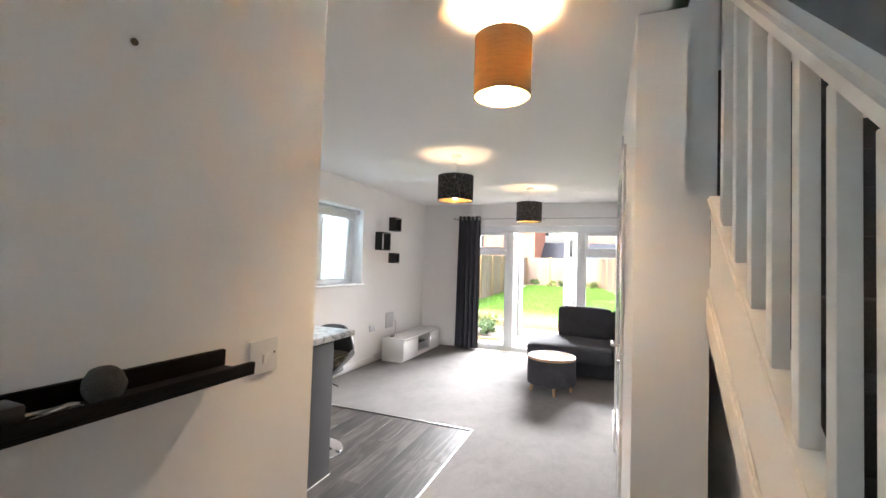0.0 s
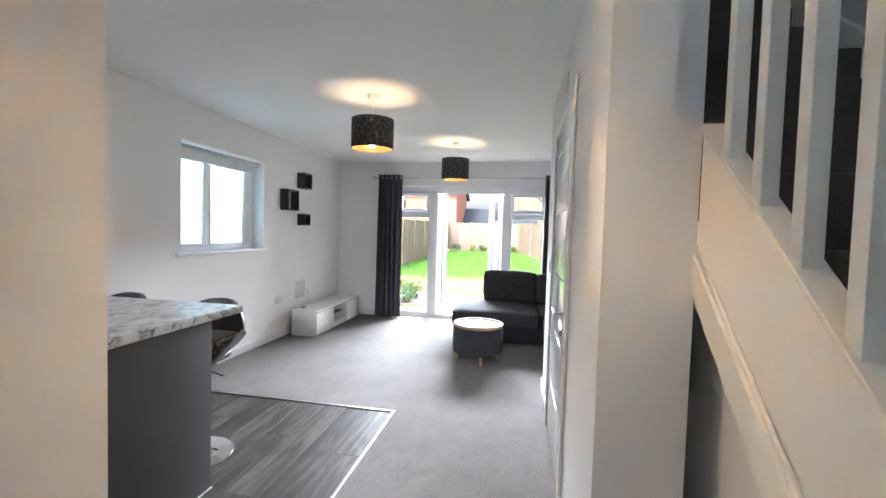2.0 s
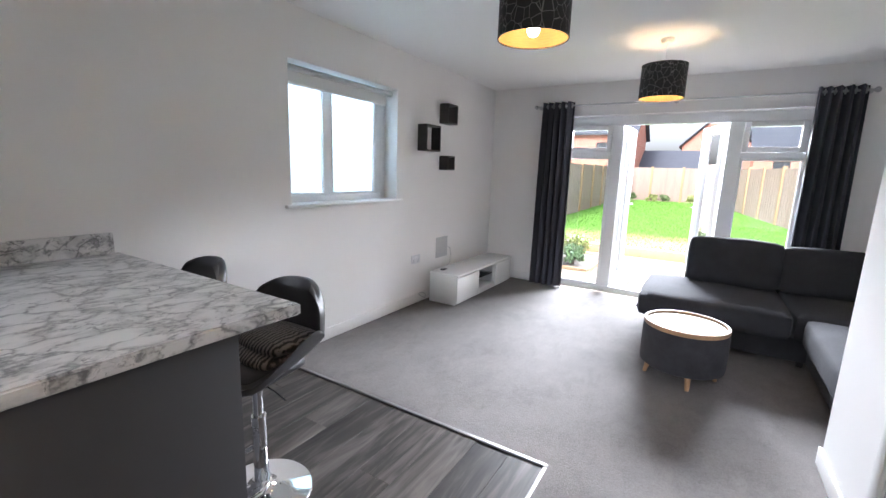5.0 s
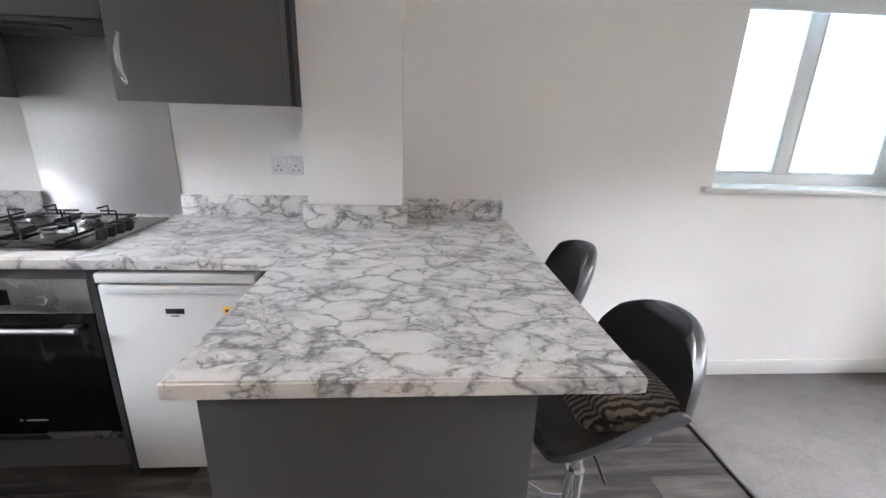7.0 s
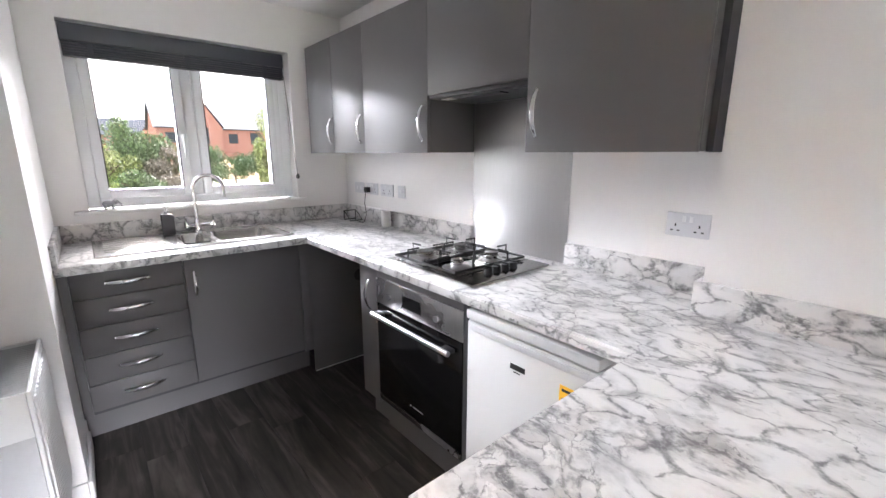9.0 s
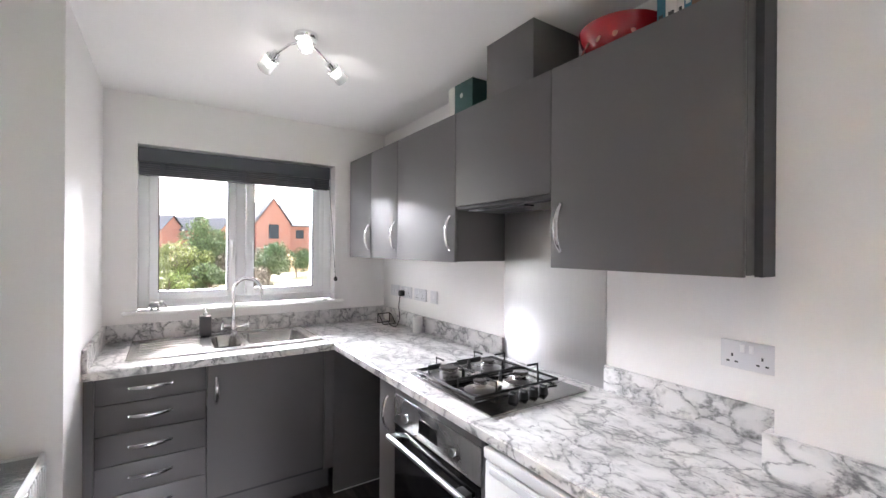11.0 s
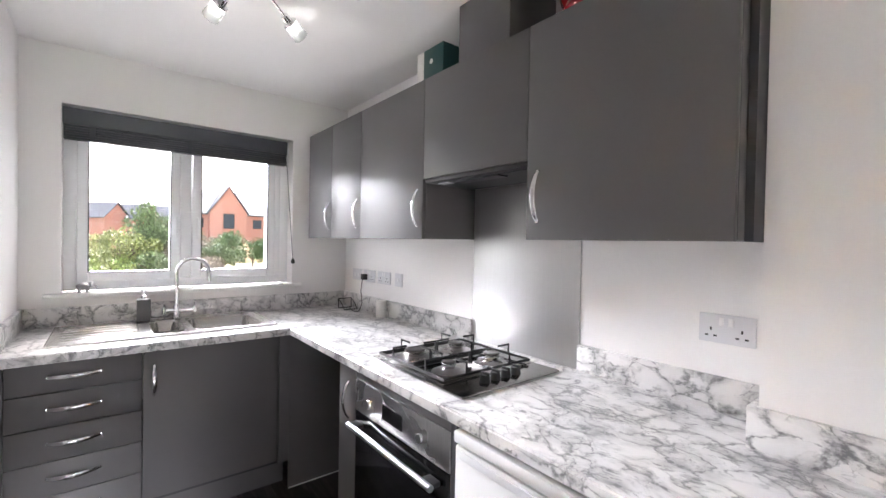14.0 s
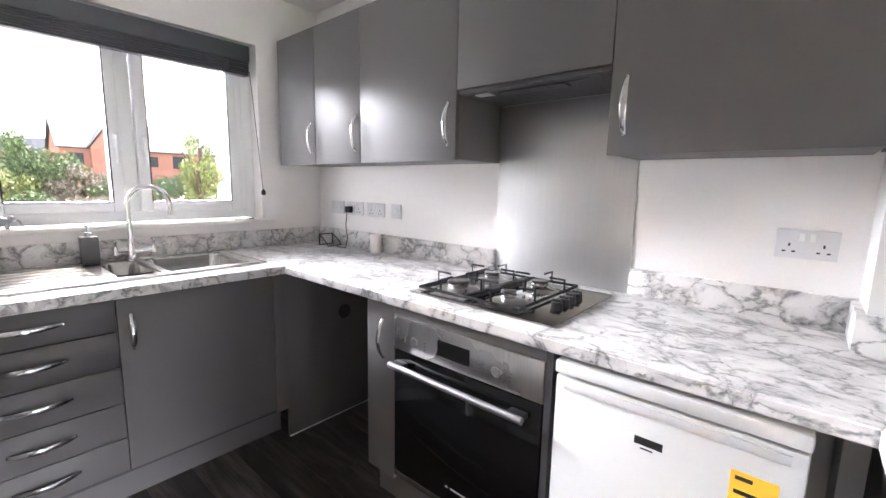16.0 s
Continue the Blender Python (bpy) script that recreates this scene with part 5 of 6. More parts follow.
def striped_throw():
    m, t, b = nodes_of("striped_throw")
    w = add(t, "ShaderNodeTexWave", Scale=30.0, Distortion=6.0, Detail=3.0)
    t.links.new(coords(t, (0.6, 1.0, 1.0)), w.inputs["Vector"])
    t.links.new(ramp(t, w.outputs[0], [(0.25, (0.03, 0.027, 0.026)), (0.5, (0.13, 0.105, 0.09)), (0.8, (0.30, 0.265, 0.235))]), b.inputs["Base Color"])
    b.inputs["Roughness"].default_value = 0.95
    b.inputs["Sheen Weight"].default_value = 0.4
    relief(t, b, noise_tex(t, coords(t), 260, 3), 0.6, 0.004)
    return m


th = thing("folded_throw", -2.285, 2.72, 0.605, "folded brown and cream striped throw on the stool seat", "blanket")
THROW = striped_throw()
for i, (z, dx, dy) in enumerate(((0.597, 0.0, -0.02), (0.637, 0.012, 0.02))):
    part("fold", cushion(-2.405 + dx, -2.165 + dx, 2.63 + dy, 2.855 + dy, z, z + 0.052, 0.012, 0.027), THROW, th)

# ---- pendant lamps ----
def web_cloth():
    m, t, b = nodes_of("black_web_shade")
    v = t.nodes.new("ShaderNodeTexVoronoi")
    v.feature = "DISTANCE_TO_EDGE"
    v.inputs["Scale"].default_value = 24.0
    t.links.new(coords(t, (1, 1, 0.8)), v.inputs["Vector"])
    t.links.new(ramp(t, v.outputs["Distance"], [(0.0, (0.26, 0.245, 0.235)), (0.018, (0.16, 0.15, 0.145)), (0.03, (0.016, 0.015, 0.015))]), b.inputs["Base Color"])
    b.inputs["Roughness"].default_value = 0.6
    relief(t, b, noise_tex(t, coords(t), 500, 2), 0.3, 0.001)
    return m


def lit_cloth(name, color, through_):
    m, t, b = nodes_of(name)
    out = t.nodes["Material Output"]
    v = coords(t, (1, 1, 12))
    weave = noise_tex(t, v, 18, 4, 0.7)
    col = ramp(t, weave, [(0.3, tuple(c * 0.75 for c in color)), (0.7, color)])
    t.links.new(col, b.inputs["Base Color"])
    b.inputs["Roughness"].default_value = 0.8
    tl = t.nodes.new("ShaderNodeBsdfTranslucent")
    t.links.new(col, tl.inputs[0])
    mx = t.nodes.new("ShaderNodeMixShader")
    mx.inputs[0].default_value = through_
    t.links.new(b.outputs[0], mx.inputs[1])
    t.links.new(tl.outputs[0], mx.inputs[2])
    t.links.new(mx.outputs[0], out.inputs[0])
    return m


WEB = web_cloth()
BROWN = lit_cloth("brown_silk_shade", (0.18, 0.13, 0.08), 0.30)
LINING = lit_cloth("cream_lining", (0.50, 0.28, 0.095), 0.22)
BULB = glow("bulb_glass", (1.0, 0.82, 0.55), 1.6)


def pendant(x, y, r, z0, z1, cloth, label, watts, lift=0.137):
    p = thing("pendant_lamp", x, y, 2.40, label, "pendant lamp", "ceiling pendants")
    part("rose", lathe(B(), [(0, 2.3995), (0.046, 2.3995), (0.048, 2.385), (0.036, 2.368), (0.01, 2.362), (0, 2.362)], x, y, 28), WHITE_PLASTIC, p)
    part("flex", rod(B(), (x, y, z1 - 0.06), (x, y, 2.365), 0.0035, n=8), WHITE_PLASTIC, p)
    part("lamp_holder", rod(B(), (x, y, z1 - 0.115), (x, y, z1 - 0.055), 0.019, 0.015, 16), WHITE_PLASTIC, p)
    sh = part("shade", lathe(B(), [(r, z0), (r, z1)], x, y, 64), cloth, p, smooth=60)
    part("lining", lathe(B(), [(r - 0.003, z0), (r - 0.003, z1)], x, y, 64), LINING, sh, smooth=60)
    for z in (z0, z1):
        bm = lathe(B(), [(r + 0.001, z - 0.003), (r + 0.001, z + 0.003), (r - 0.004, z + 0.003), (r - 0.004, z - 0.003), (r + 0.001, z - 0.003)], x, y, 64)
        part("hoop", bm, cloth, sh)
    bm = B()
    for a in (0, 120, 240):
        rod(bm, (x, y, z1 - 0.03), (x + (r - 0.004) * math.cos(radians(a)), y + (r - 0.004) * math.sin(radians(a)), z1 - 0.004), 0.002, n=6)
    part("gimbal", bm, SATIN, sh)
    part("bulb", lathe(B(), [(0, z1 - 0.215), (0.018, z1 - 0.212), (0.029, z1 - 0.195), (0.031, z1 - 0.18), (0.024, z1 - 0.155), (0.014, z1 - 0.13), (0.013, z1 - 0.115), (0, z1 - 0.115)], x, y, 24), BULB, p)
    bulb(x, y, z1 - lift, watts, size=0.045)


pendant(-0.722, 1.648, 0.110, 2.045, 2.270, BROWN, "brown silk drum pendant lamp, lit", 6.0, 0.13)
pendant(-1.645, 3.735, 0.165, 1.982, 2.205, WEB, "black drum pendant lamp with a silver web pattern, lit", 0.85)
pendant(-1.255, 5.49, 0.160, 1.967, 2.205, WEB, "black drum pendant lamp with a silver web pattern, lit", 0.85)

# ---- inner door ----
ID = thing("door_2", -0.23, 3.135, 0.0, "closed white gloss flush door with inlaid metal lines", "door", kind="structure")
part("jamb", box(-0.236, -0.118, 2.671, 2.698, 0.004, 2.029, 0.002), TRIM, ID)
part("jamb", box(-0.236, -0.118, 3.572, 3.599, 0.004, 2.029, 0.002), TRIM, ID)
part("head_jamb", box(-0.236, -0.118, 2.699, 3.571, 2.003, 2.029, 0.002), TRIM, ID)
part("architrave", box(-0.252, -0.2365, 2.605, 2.676, 0.004, 2.095, 0.005), TRIM, ID)
part("architrave", box(-0.252, -0.2365, 3.594, 3.665, 0.004, 2.095, 0.005), TRIM, ID)
part("architrave", box(-0.252, -0.2365, 2.677, 3.593, 2.024, 2.095, 0.005), TRIM, ID)
lf = part("leaf", box(-0.240, -0.202, 2.702, 3.569, 0.012, 1.999, 0.002), DOOR_GLOSS, ID)
for z in (0.36, 0.74, 1.10, 1.48, 1.85):
    part("inlay", box(-0.2412, -0.2398, 2.80, 3.47, z, z + 0.006), CHROME, lf)
part("inlay", box(-0.2412, -0.2398, 2.80, 2.806, 0.12, 1.85), LIGHT_GREY, lf)
bm = rod(B(), (-0.240, 2.760, 0.945), (-0.248, 2.760, 0.945), 0.026, n=24)
tube(bm, [(-0.246, 2.760, 0.945), (-0.285, 2.760, 0.945), (-0.29, 2.775, 0.945), (-0.29, 2.875, 0.948)], 0.0095, 12)
part("lever_handle", bm, SATIN, lf, "satin steel lever handle")
bm = rod(B(), (-0.240, 2.760, 0.845), (-0.248, 2.760, 0.845), 0.024, n=24)
slab(bm, -0.262, -0.246, 2.754, 2.766, 0.832, 0.858, 0.002)
part("thumb_turn", bm, SATIN, lf)
part("lock_plate", box(-0.2405, -0.2385, 2.7005, 2.7035, 0.78, 1.02), SATIN, lf)
for z in (0.20, 1.10, 1.79):
    part("hinge", rod(B(), (-0.244, 3.573, z), (-0.244, 3.573, z + 0.10), 0.008, n=12), SATIN, ID)

wallx = -0.235
plate("thermostat", wallx, "y", -1, 4.02, 4.10, 1.50, 1.59, "white plastic room thermostat", "thermostat")
plate("light_switch", wallx, "y", -1, 3.85, 3.936, 1.06, 1.146, "white plastic light switch", "switch", rockers=[(3.893, 1.103)])
plate("door_sensor", wallx, "y", -1, 3.04, 3.085, 2.19, 2.27, "small white sensor box above the door", "sensor")
plate("door_sensor", wallx, "y", -1, 3.11, 3.17, 2.18, 2.25, "small white sensor box above the door", "sensor")

# ---- hall ----
# glazing of the added opening, only there to light the hall
hw = thing("window_3", -0.6, -1.15, 0.9, "added unseen obscured-glass window that lights the hall", "window", kind="structure")
part("window_frame", frame_ring("x", -1.20, -1.13, -0.95, -0.60, 0.9, 2.05, 0.05), UPVC, hw)
pane("x", -1.17, -0.90, -0.65, 0.95, 2.00, HALL_FROST, hw)
# upper pane added out of view for stairwell light
lw2 = thing("window_4", 0.40, -0.35, 3.7, "added unseen obscured-glass window that lights the stairwell", "window", kind="structure")
part("window_frame", frame_ring("x", -0.39, -0.33, 0.15, 0.65, 3.7, 4.4, 0.05), UPVC, lw2)
pane("x", -0.36, 0.20, 0.60, 3.75, 4.35, HALL_FROST, lw2)
plate("hall_switch", -1.205, "y", 1, 0.928, 1.024, 1.083, 1.171, "white plastic isolator switch plate", "switch", rockers=[(0.976, 1.120)])
part("indicator", box(-1.1962, -1.1952, 1.009, 1.014, 1.130, 1.136), BLACK, bpy.data.objects["hall_switch"])
ESPRESSO = surface("espresso_board", (0.006, 0.004, 0.004), 0.75, vary=0.25, grain=70, stretch=(6, 0.6, 6))
for cloth in (ESPRESSO, SOFA, VELVET, CURTAIN):
    cloth.node_tree.nodes["Principled BSDF"].inputs["Specular IOR Level"].default_value = 0.18
pl = thing("picture_ledge", -1.15, 0.4, 1.1, "espresso-stained picture ledge fixed to the hall wall", "wall shelf")
part("shelf_board", box(-1.204, -1.098, -0.10, 0.845, 1.122, 1.132, 0.001), ESPRESSO, pl)
part("back_board", box(-1.204, -1.190, -0.10, 0.845, 1.1325, 1.170, 0.001), ESPRESSO, pl)
part("front_lip", box(-1.110, -1.097, -0.10, 0.845, 1.1325, 1.150, 0.001), ESPRESSO, pl)
FLUFF = surface("taupe_fluff", (0.085, 0.07, 0.06), 0.95, vary=0.2, grain=300, bump=1.0, depth=0.006, sheen=0.08)
bm = B()
bmesh.ops.create_icosphere(bm, subdivisions=4, radius=0.032, matrix=Matrix.Translation((-1.150, 0.558, 1.164)))
for v in bm.verts:
    d = v.co - Vector((-1.150, 0.558, 1.164))
    v.co += d * 0.10 * noise.noise(d * 90)
kr = thing("keyring", -1.15, 0.60, 1.132, "bunch of keys with a taupe pompom on the ledge", "keys")
part("pompom", bm, FLUFF, kr)
part("ring", tube(B(), [(-1.150 + 0.018 * math.cos(a), 0.510 + 0.018 * math.sin(a), 1.137) for a in [i * math.tau / 16 for i in range(17)]], 0.0018, 6), SATIN, kr)
for i, (a, b) in enumerate((((-1.16, 0.505), (-1.14, 0.45)), ((-1.15, 0.50), (-1.165, 0.44)), ((-1.14, 0.505), (-1.125, 0.46)))):
    bm = tube(B(), [(a[0], a[1], 1.139 + 0.004 * i), (b[0], b[1], 1.137 + 0.004 * i)], 0.003, 8)
    rod(bm, (a[0], a[1], 1.136 + 0.004 * i), (a[0], a[1], 1.140 + 0.004 * i), 0.011, n=16)
    part("key", bm, SATIN, kr)
single("tape_measure", box(-1.185, -1.13, 0.395, 0.445, 1.1345, 1.168, 0.006), surface("grey_tape_case", (0.045, 0.045, 0.048), 0.35), "small grey case lying on the ledge", "case")
bm = rod(B(), (-1.205, 0.605, 1.804), (-1.199, 0.605, 1.804), 0.0035, n=10)
rod(bm, (-1.201, 0.605, 1.804), (-1.198, 0.605, 1.804), 0.007, n=12)
single("wall_screw", bm, surface("brown_screw", (0.12, 0.08, 0.05), 0.5, 0.6), "brown screw standing out of the hall wall", "screw")

# ---- stairs ----
RISE, GO, SY0 = 0.190, 0.2235, 0.185


def line(y, base):
    """Height of a line parallel to the flight that passes base at y = 1.04."""
    return base + 0.85 * (y - 1.04)


stairs = thing("staircase", 0.4, 0.0, 0.0, "cream-painted staircase with square spindles and dark carpet", "staircase")
for i in range(14):
    y = SY0 + GO * i
    bm = box(0.067, EX - 0.03, y, y + GO + 0.01, max(0.0, RISE * i - 0.11), RISE * (i + 1), 0.012)
    part("step", bm, STAIR_CARPET, stairs, "charcoal carpeted step")


def sloped(x0, x1, y0, y1, b0, b1, bevel=0.004):
    """A board along the flight between two parallel lines."""
    bm = B()
    vs = [bm.verts.new((x, y, line(y, b))) for x in (x0, x1) for y, b in ((y0, b0), (y1, b0), (y1, b1), (y0, b1))]
    for q in ((0, 1, 2, 3), (7, 6, 5, 4), (0, 4, 5, 1), (1, 5, 6, 2), (2, 6, 7, 3), (3, 7, 4, 0)):
        bm.faces.new([vs[k] for k in q])
    bmesh.ops.recalc_face_normals(bm, faces=bm.faces)
    if bevel:
        bmesh.ops.bevel(bm, geom=list(bm.edges), offset=bevel, segments=2, affect="EDGES")
    return bm


part("string", sloped(0.020, 0.066, 0.10, 1.863, 0.56, 0.954), STAIR_PAINT, stairs)
part("string_cap", sloped(0.008, 0.080, 0.10, 1.863, 0.955, 0.975, 0.006), STAIR_PAINT, stairs)
part("string_trim", sloped(0.008, 0.0195, 0.10, 1.863, 0.493, 0.606, 0.003), STAIR_PAINT, stairs)
part("trim_moulding", sloped(0.012, 0.0198, 0.10, 1.863, 0.607, 0.636, 0.004), STAIR_PAINT, stairs)
for k in range(12):
    y = 1.730 - 0.1465 * k
    if y < 0.30:
        break
    bm = B()
    slab(bm, 0.024, 0.061, y - 0.0185, y + 0.0185, line(y, 0.96), line(y, 1.768), 0.003)
    part("spindle", bm, STAIR_PAINT, stairs)
part("handrail", sloped(0.008, 0.080, 0.18, 2.3, 1.765, 1.832, 0.014), STAIR_PAINT, stairs)
part("newel", box(0.0, 0.09, 0.09, 0.18, 0.0, 1.30, 0.006), STAIR_PAINT, stairs)
bm = B()
ends = [(0.47, 0.0), (2.70, 0.0), (2.70, line(2.70, 0.57)), (0.47, line(0.47, 0.57))]
near, far = ([bm.verts.new((x, y, z)) for y, z in ends] for x in (0.125, 0.145))
bm.faces.new(near)
bm.faces.new(far[::-1])
for k in range(4):
    bm.faces.new((near[k], near[(k + 1) % 4], far[(k + 1) % 4], far[k]))
part("spandrel", bm, WALL, stairs, "off-white panel set back under the flight", smooth=0)
part("wall_string", sloped(EX - 0.028, EX - 0.004, 0.1, 3.2, 0.75, 0.97), STAIR_PAINT, stairs)

# ---- outside ----
def brick_wall():
    m, t, b = nodes_of("red_brick")
    tex = add(t, "ShaderNodeTexBrick", Scale=4.4)
    tex.inputs["Color1"].default_value = (0.40, 0.15, 0.105, 1)
    tex.inputs["Color2"].default_value = (0.46, 0.20, 0.145, 1)
    tex.inputs["Mortar"].default_value = (0.42, 0.33, 0.28, 1)
    mp = t.nodes.new("ShaderNodeMapping")
    tc = t.nodes.new("ShaderNodeTexCoord")
    mp.inputs["Rotation"].default_value = (radians(90), 0, 0)
    t.links.new(tc.outputs["Object"], mp.inputs[0])
    t.links.new(mp.outputs[0], tex.inputs["Vector"])
    t.links.new(tex.outputs[0], b.inputs["Base Color"])
    b.inputs["Roughness"].default_value = 0.85
    return m


BRICK = brick_wall()
SLATE = surface("grey_slate_roof", (0.050, 0.057, 0.075), 0.6, vary=0.2, scale=1.5, grain=9, bump=0.4, depth=0.02, stretch=(1, 3, 3))
TURF = surface("lawn_turf", (0.10, 0.24, 0.025), 0.9, vary=0.3, scale=1.3, grain=60, bump=0.8, depth=0.02)
ROUGH_GROUND = surface("rough_ground", (0.16, 0.15, 0.07), 0.95, vary=0.4, scale=0.4, grain=8, bump=0.6, depth=0.05)
BUFF = surface("buff_paving", (0.11, 0.068, 0.026), 0.75, vary=0.15, scale=3, grain=60, bump=0.3, per_piece=True)
SOIL = surface("dark_soil", (0.05, 0.038, 0.028), 0.95, vary=0.4, scale=5, grain=40, bump=0.9, depth=0.02)
FENCE = surface("weathered_fence", (0.27, 0.205, 0.175), 0.8, vary=0.22, scale=1.2, grain=30, bump=0.3, stretch=(4, 4, 0.5))
POST = surface("new_timber", (0.32, 0.21, 0.115), 0.75, vary=0.2, scale=2, grain=30, stretch=(4, 4, 0.5))
DARK_PANE = surface("house_window_pane", (0.05, 0.06, 0.075), 0.15, vary=0.1)
BARK = surface("bark", (0.11, 0.08, 0.055), 0.9, vary=0.3, grain=20, bump=0.6)


def leaf_mat(name, base):
    m, t, b = nodes_of(name)
    g = t.nodes.new("ShaderNodeNewGeometry")
    t.links.new(ramp(t, g.outputs["Random Per Island"], [(0.0, tuple(c * 0.5 for c in base)), (0.5, base), (1.0, tuple(min(1, c * 1.7) for c in base))]), b.inputs["Base Color"])
    b.inputs["Roughness"].default_value = 0.6
    return m


LEAF = leaf_mat("green_leaves", (0.095, 0.135, 0.055))
LEAF_DARK = leaf_mat("dark_leaves", (0.075, 0.13, 0.05))
LEAF_LIME = leaf_mat("lime_leaves", (0.19, 0.22, 0.075))
LEAF_MAUVE = leaf_mat("mauve_leaves", (0.20, 0.17, 0.13))

single("ground", box(-600, 600, -600, 600, -0.5, -0.16), ROUGH_GROUND, "rough grassy ground reaching the horizon", "ground", kind="structure", smooth=0)
bm = B()
vs = [bm.verts.new(p) for p in ((-4.75, 10.5, -0.15), (2.6, 10.5, -0.15), (0.1, 27.2, -0.15), (-5.1, 27.2, -0.15), (-4.75, 10.5, 0.02), (2.6, 10.5, 0.02), (0.1, 27.2, 0.18), (-5.1, 27.2, 0.18))]
for q in ((0, 1, 2, 3), (4, 5, 6, 7), (0, 1, 5, 4), (1, 2, 6, 5), (2, 3, 7, 6), (3, 0, 4, 7)):
    bm.faces.new([vs[k] for k in q])
single("lawn", bm, TURF, "bright green mown lawn behind the patio", "lawn", kind="structure", smooth=0)
rnd = random.Random(4)
vs, fs = [], []
for i in range(26000):
    f = rnd.random() ** 1.4
    y = 10.6 + 16.3 * f
    x = (-4.7 - 0.35 * f) + (2.55 + 4.7 - 2.1 * f) * rnd.random()
    z = 0.02 + 0.16 * f
    h, a, w = rnd.uniform(0.02, 0.05), rnd.random() * math.tau, 0.006 + 0.006 * f
    dx, dy = w * math.cos(a), w * math.sin(a)
    k = len(vs)
    vs += [(x - dx, y - dy, z), (x + dx, y + dy, z), (x + rnd.uniform(-0.02, 0.02), y + rnd.uniform(-0.02, 0.02), z + h)]
    fs.append((k, k + 1, k + 2))
me = bpy.data.meshes.new("grass")
me.from_pydata(vs, [], fs)
me.materials.append(leaf_mat("grass_blades", (0.11, 0.26, 0.03)))
tagged(new("grass", me), "short green grass blades over the lawn", "grass", kind="stuff")

single("garden_kerb", box(-4.75, 2.6, 10.40, 10.50, -0.16, 0.045, 0.008), POST, "long timber sleeper edging the lawn", "edging")
bed = thing("planting_bed", -3.2, 8.9, -0.16, "dark soil planting bed edged in timber", "flower bed")
part("soil", box(-4.6, -2.32, 8.35, 9.75, -0.16, -0.075), SOIL, bed)
for c in ((-4.62, -2.30, 8.30, 8.35), (-4.62, -2.30, 9.75, 9.80), (-2.32, -2.27, 8.35, 9.75)):
    part("edging", box(*c, -0.16, -0.05, 0.006), POST, bed)


def foliage(cx, cy, cz, rx, ry, rz, n, size, seed, hollow=0.35):
    """Many small leaves thrown round a few clumps, with gaps and an uneven outline."""
    r = random.Random(seed)
    clumps = []
    for i in range(14):
        a, e = r.random() * math.tau, r.uniform(-0.8, 1.2)
        d = r.uniform(0.35, 0.85)
        clumps.append((d * math.cos(a) * math.cos(e), d * math.sin(a) * math.cos(e), d * math.sin(e) * 0.9, r.uniform(0.22, 0.45)))
    vs, fs = [], []
    for i in range(n):
        ux, uy, uz, ur = clumps[i % len(clumps)]
        v = Vector((r.gauss(0, 1), r.gauss(0, 1), r.gauss(0, 1))).normalized() * ur * r.random() ** 0.4
        p = Vector((cx + (ux + v.x) * rx, cy + (uy + v.y) * ry, max(cz - rz * 0.98, cz + (uz + v.z) * rz)))
        q = Euler((r.random() * 6.3, r.random() * 6.3, r.random() * 6.3)).to_matrix()
        s = size * r.uniform(0.6, 1.4)
        k = len(vs)
        vs += [tuple(p + q @ Vector(c)) for c in ((-s, 0, 0), (0, -s * 0.45, 0.1 * s), (s, 0, 0), (0, s * 0.45, 0.1 * s))]
        fs.append((k, k + 1, k + 2, k + 3))
    me = bpy.data.meshes.new("crown")
    me.from_pydata(vs, [], fs)
    bm = B()
    bm.from_mesh(me)
    return bm


def tree(name, x, y, z, h, r, material, label, category, seed, n=2200, size=0.07, group=""):
    t = thing(name, x, y, z, label, category, group)
    rr = random.Random(seed)
    trunk = tube(B(), [(x, y, z), (x + 0.02 * h * rr.uniform(-1, 1), y, z + h * 0.3), (x, y, z + h * 0.8)], 0.018 * h + 0.01, 8)
    for i in range(6):
        a = rr.random() * math.tau
        b = z + h * rr.uniform(0.2, 0.5)
        tube(trunk, [(x, y, b), (x + r * 0.35 * math.cos(a), y + r * 0.35 * math.sin(a), b + h * 0.16), (x + r * 0.7 * math.cos(a), y + r * 0.7 * math.sin(a), b + h * 0.3)], 0.008 * h + 0.004, 6)
    part("trunk", trunk, BARK, t)
    bm = foliage(x, y, z + h * 0.55, r, r, h * 0.5, n, size, seed)
    part("crown", bm, material, t, smooth=0)
    return t


for i, (x, y, h, r, mt) in enumerate(((-2.75, 9.1, 0.5, 0.30, LEAF_LIME), (-3.25, 9.3, 0.62, 0.35, LEAF), (-2.60, 8.65, 0.33, 0.22, LEAF_DARK), (-3.6, 8.8, 0.5, 0.3, LEAF_LIME))):
    tree("garden_shrub", x, y, -0.08, h, r, mt, "leafy green shrub in the planting bed", "shrub", 20 + i, 700, 0.035, "bed shrubs")
for i, (x, y) in enumerate(((-3.3, 26.3), (-2.7, 26.5), (-1.5, 26.3), (-4.3, 26.4), (-0.9, 26.4))):
    tree("fence_shrub", x, y, 0.16, 0.45, 0.30, LEAF if i % 2 else LEAF_LIME, "small green shrub at the foot of the fence", "shrub", 40 + i, 500, 0.07, "fence shrubs")


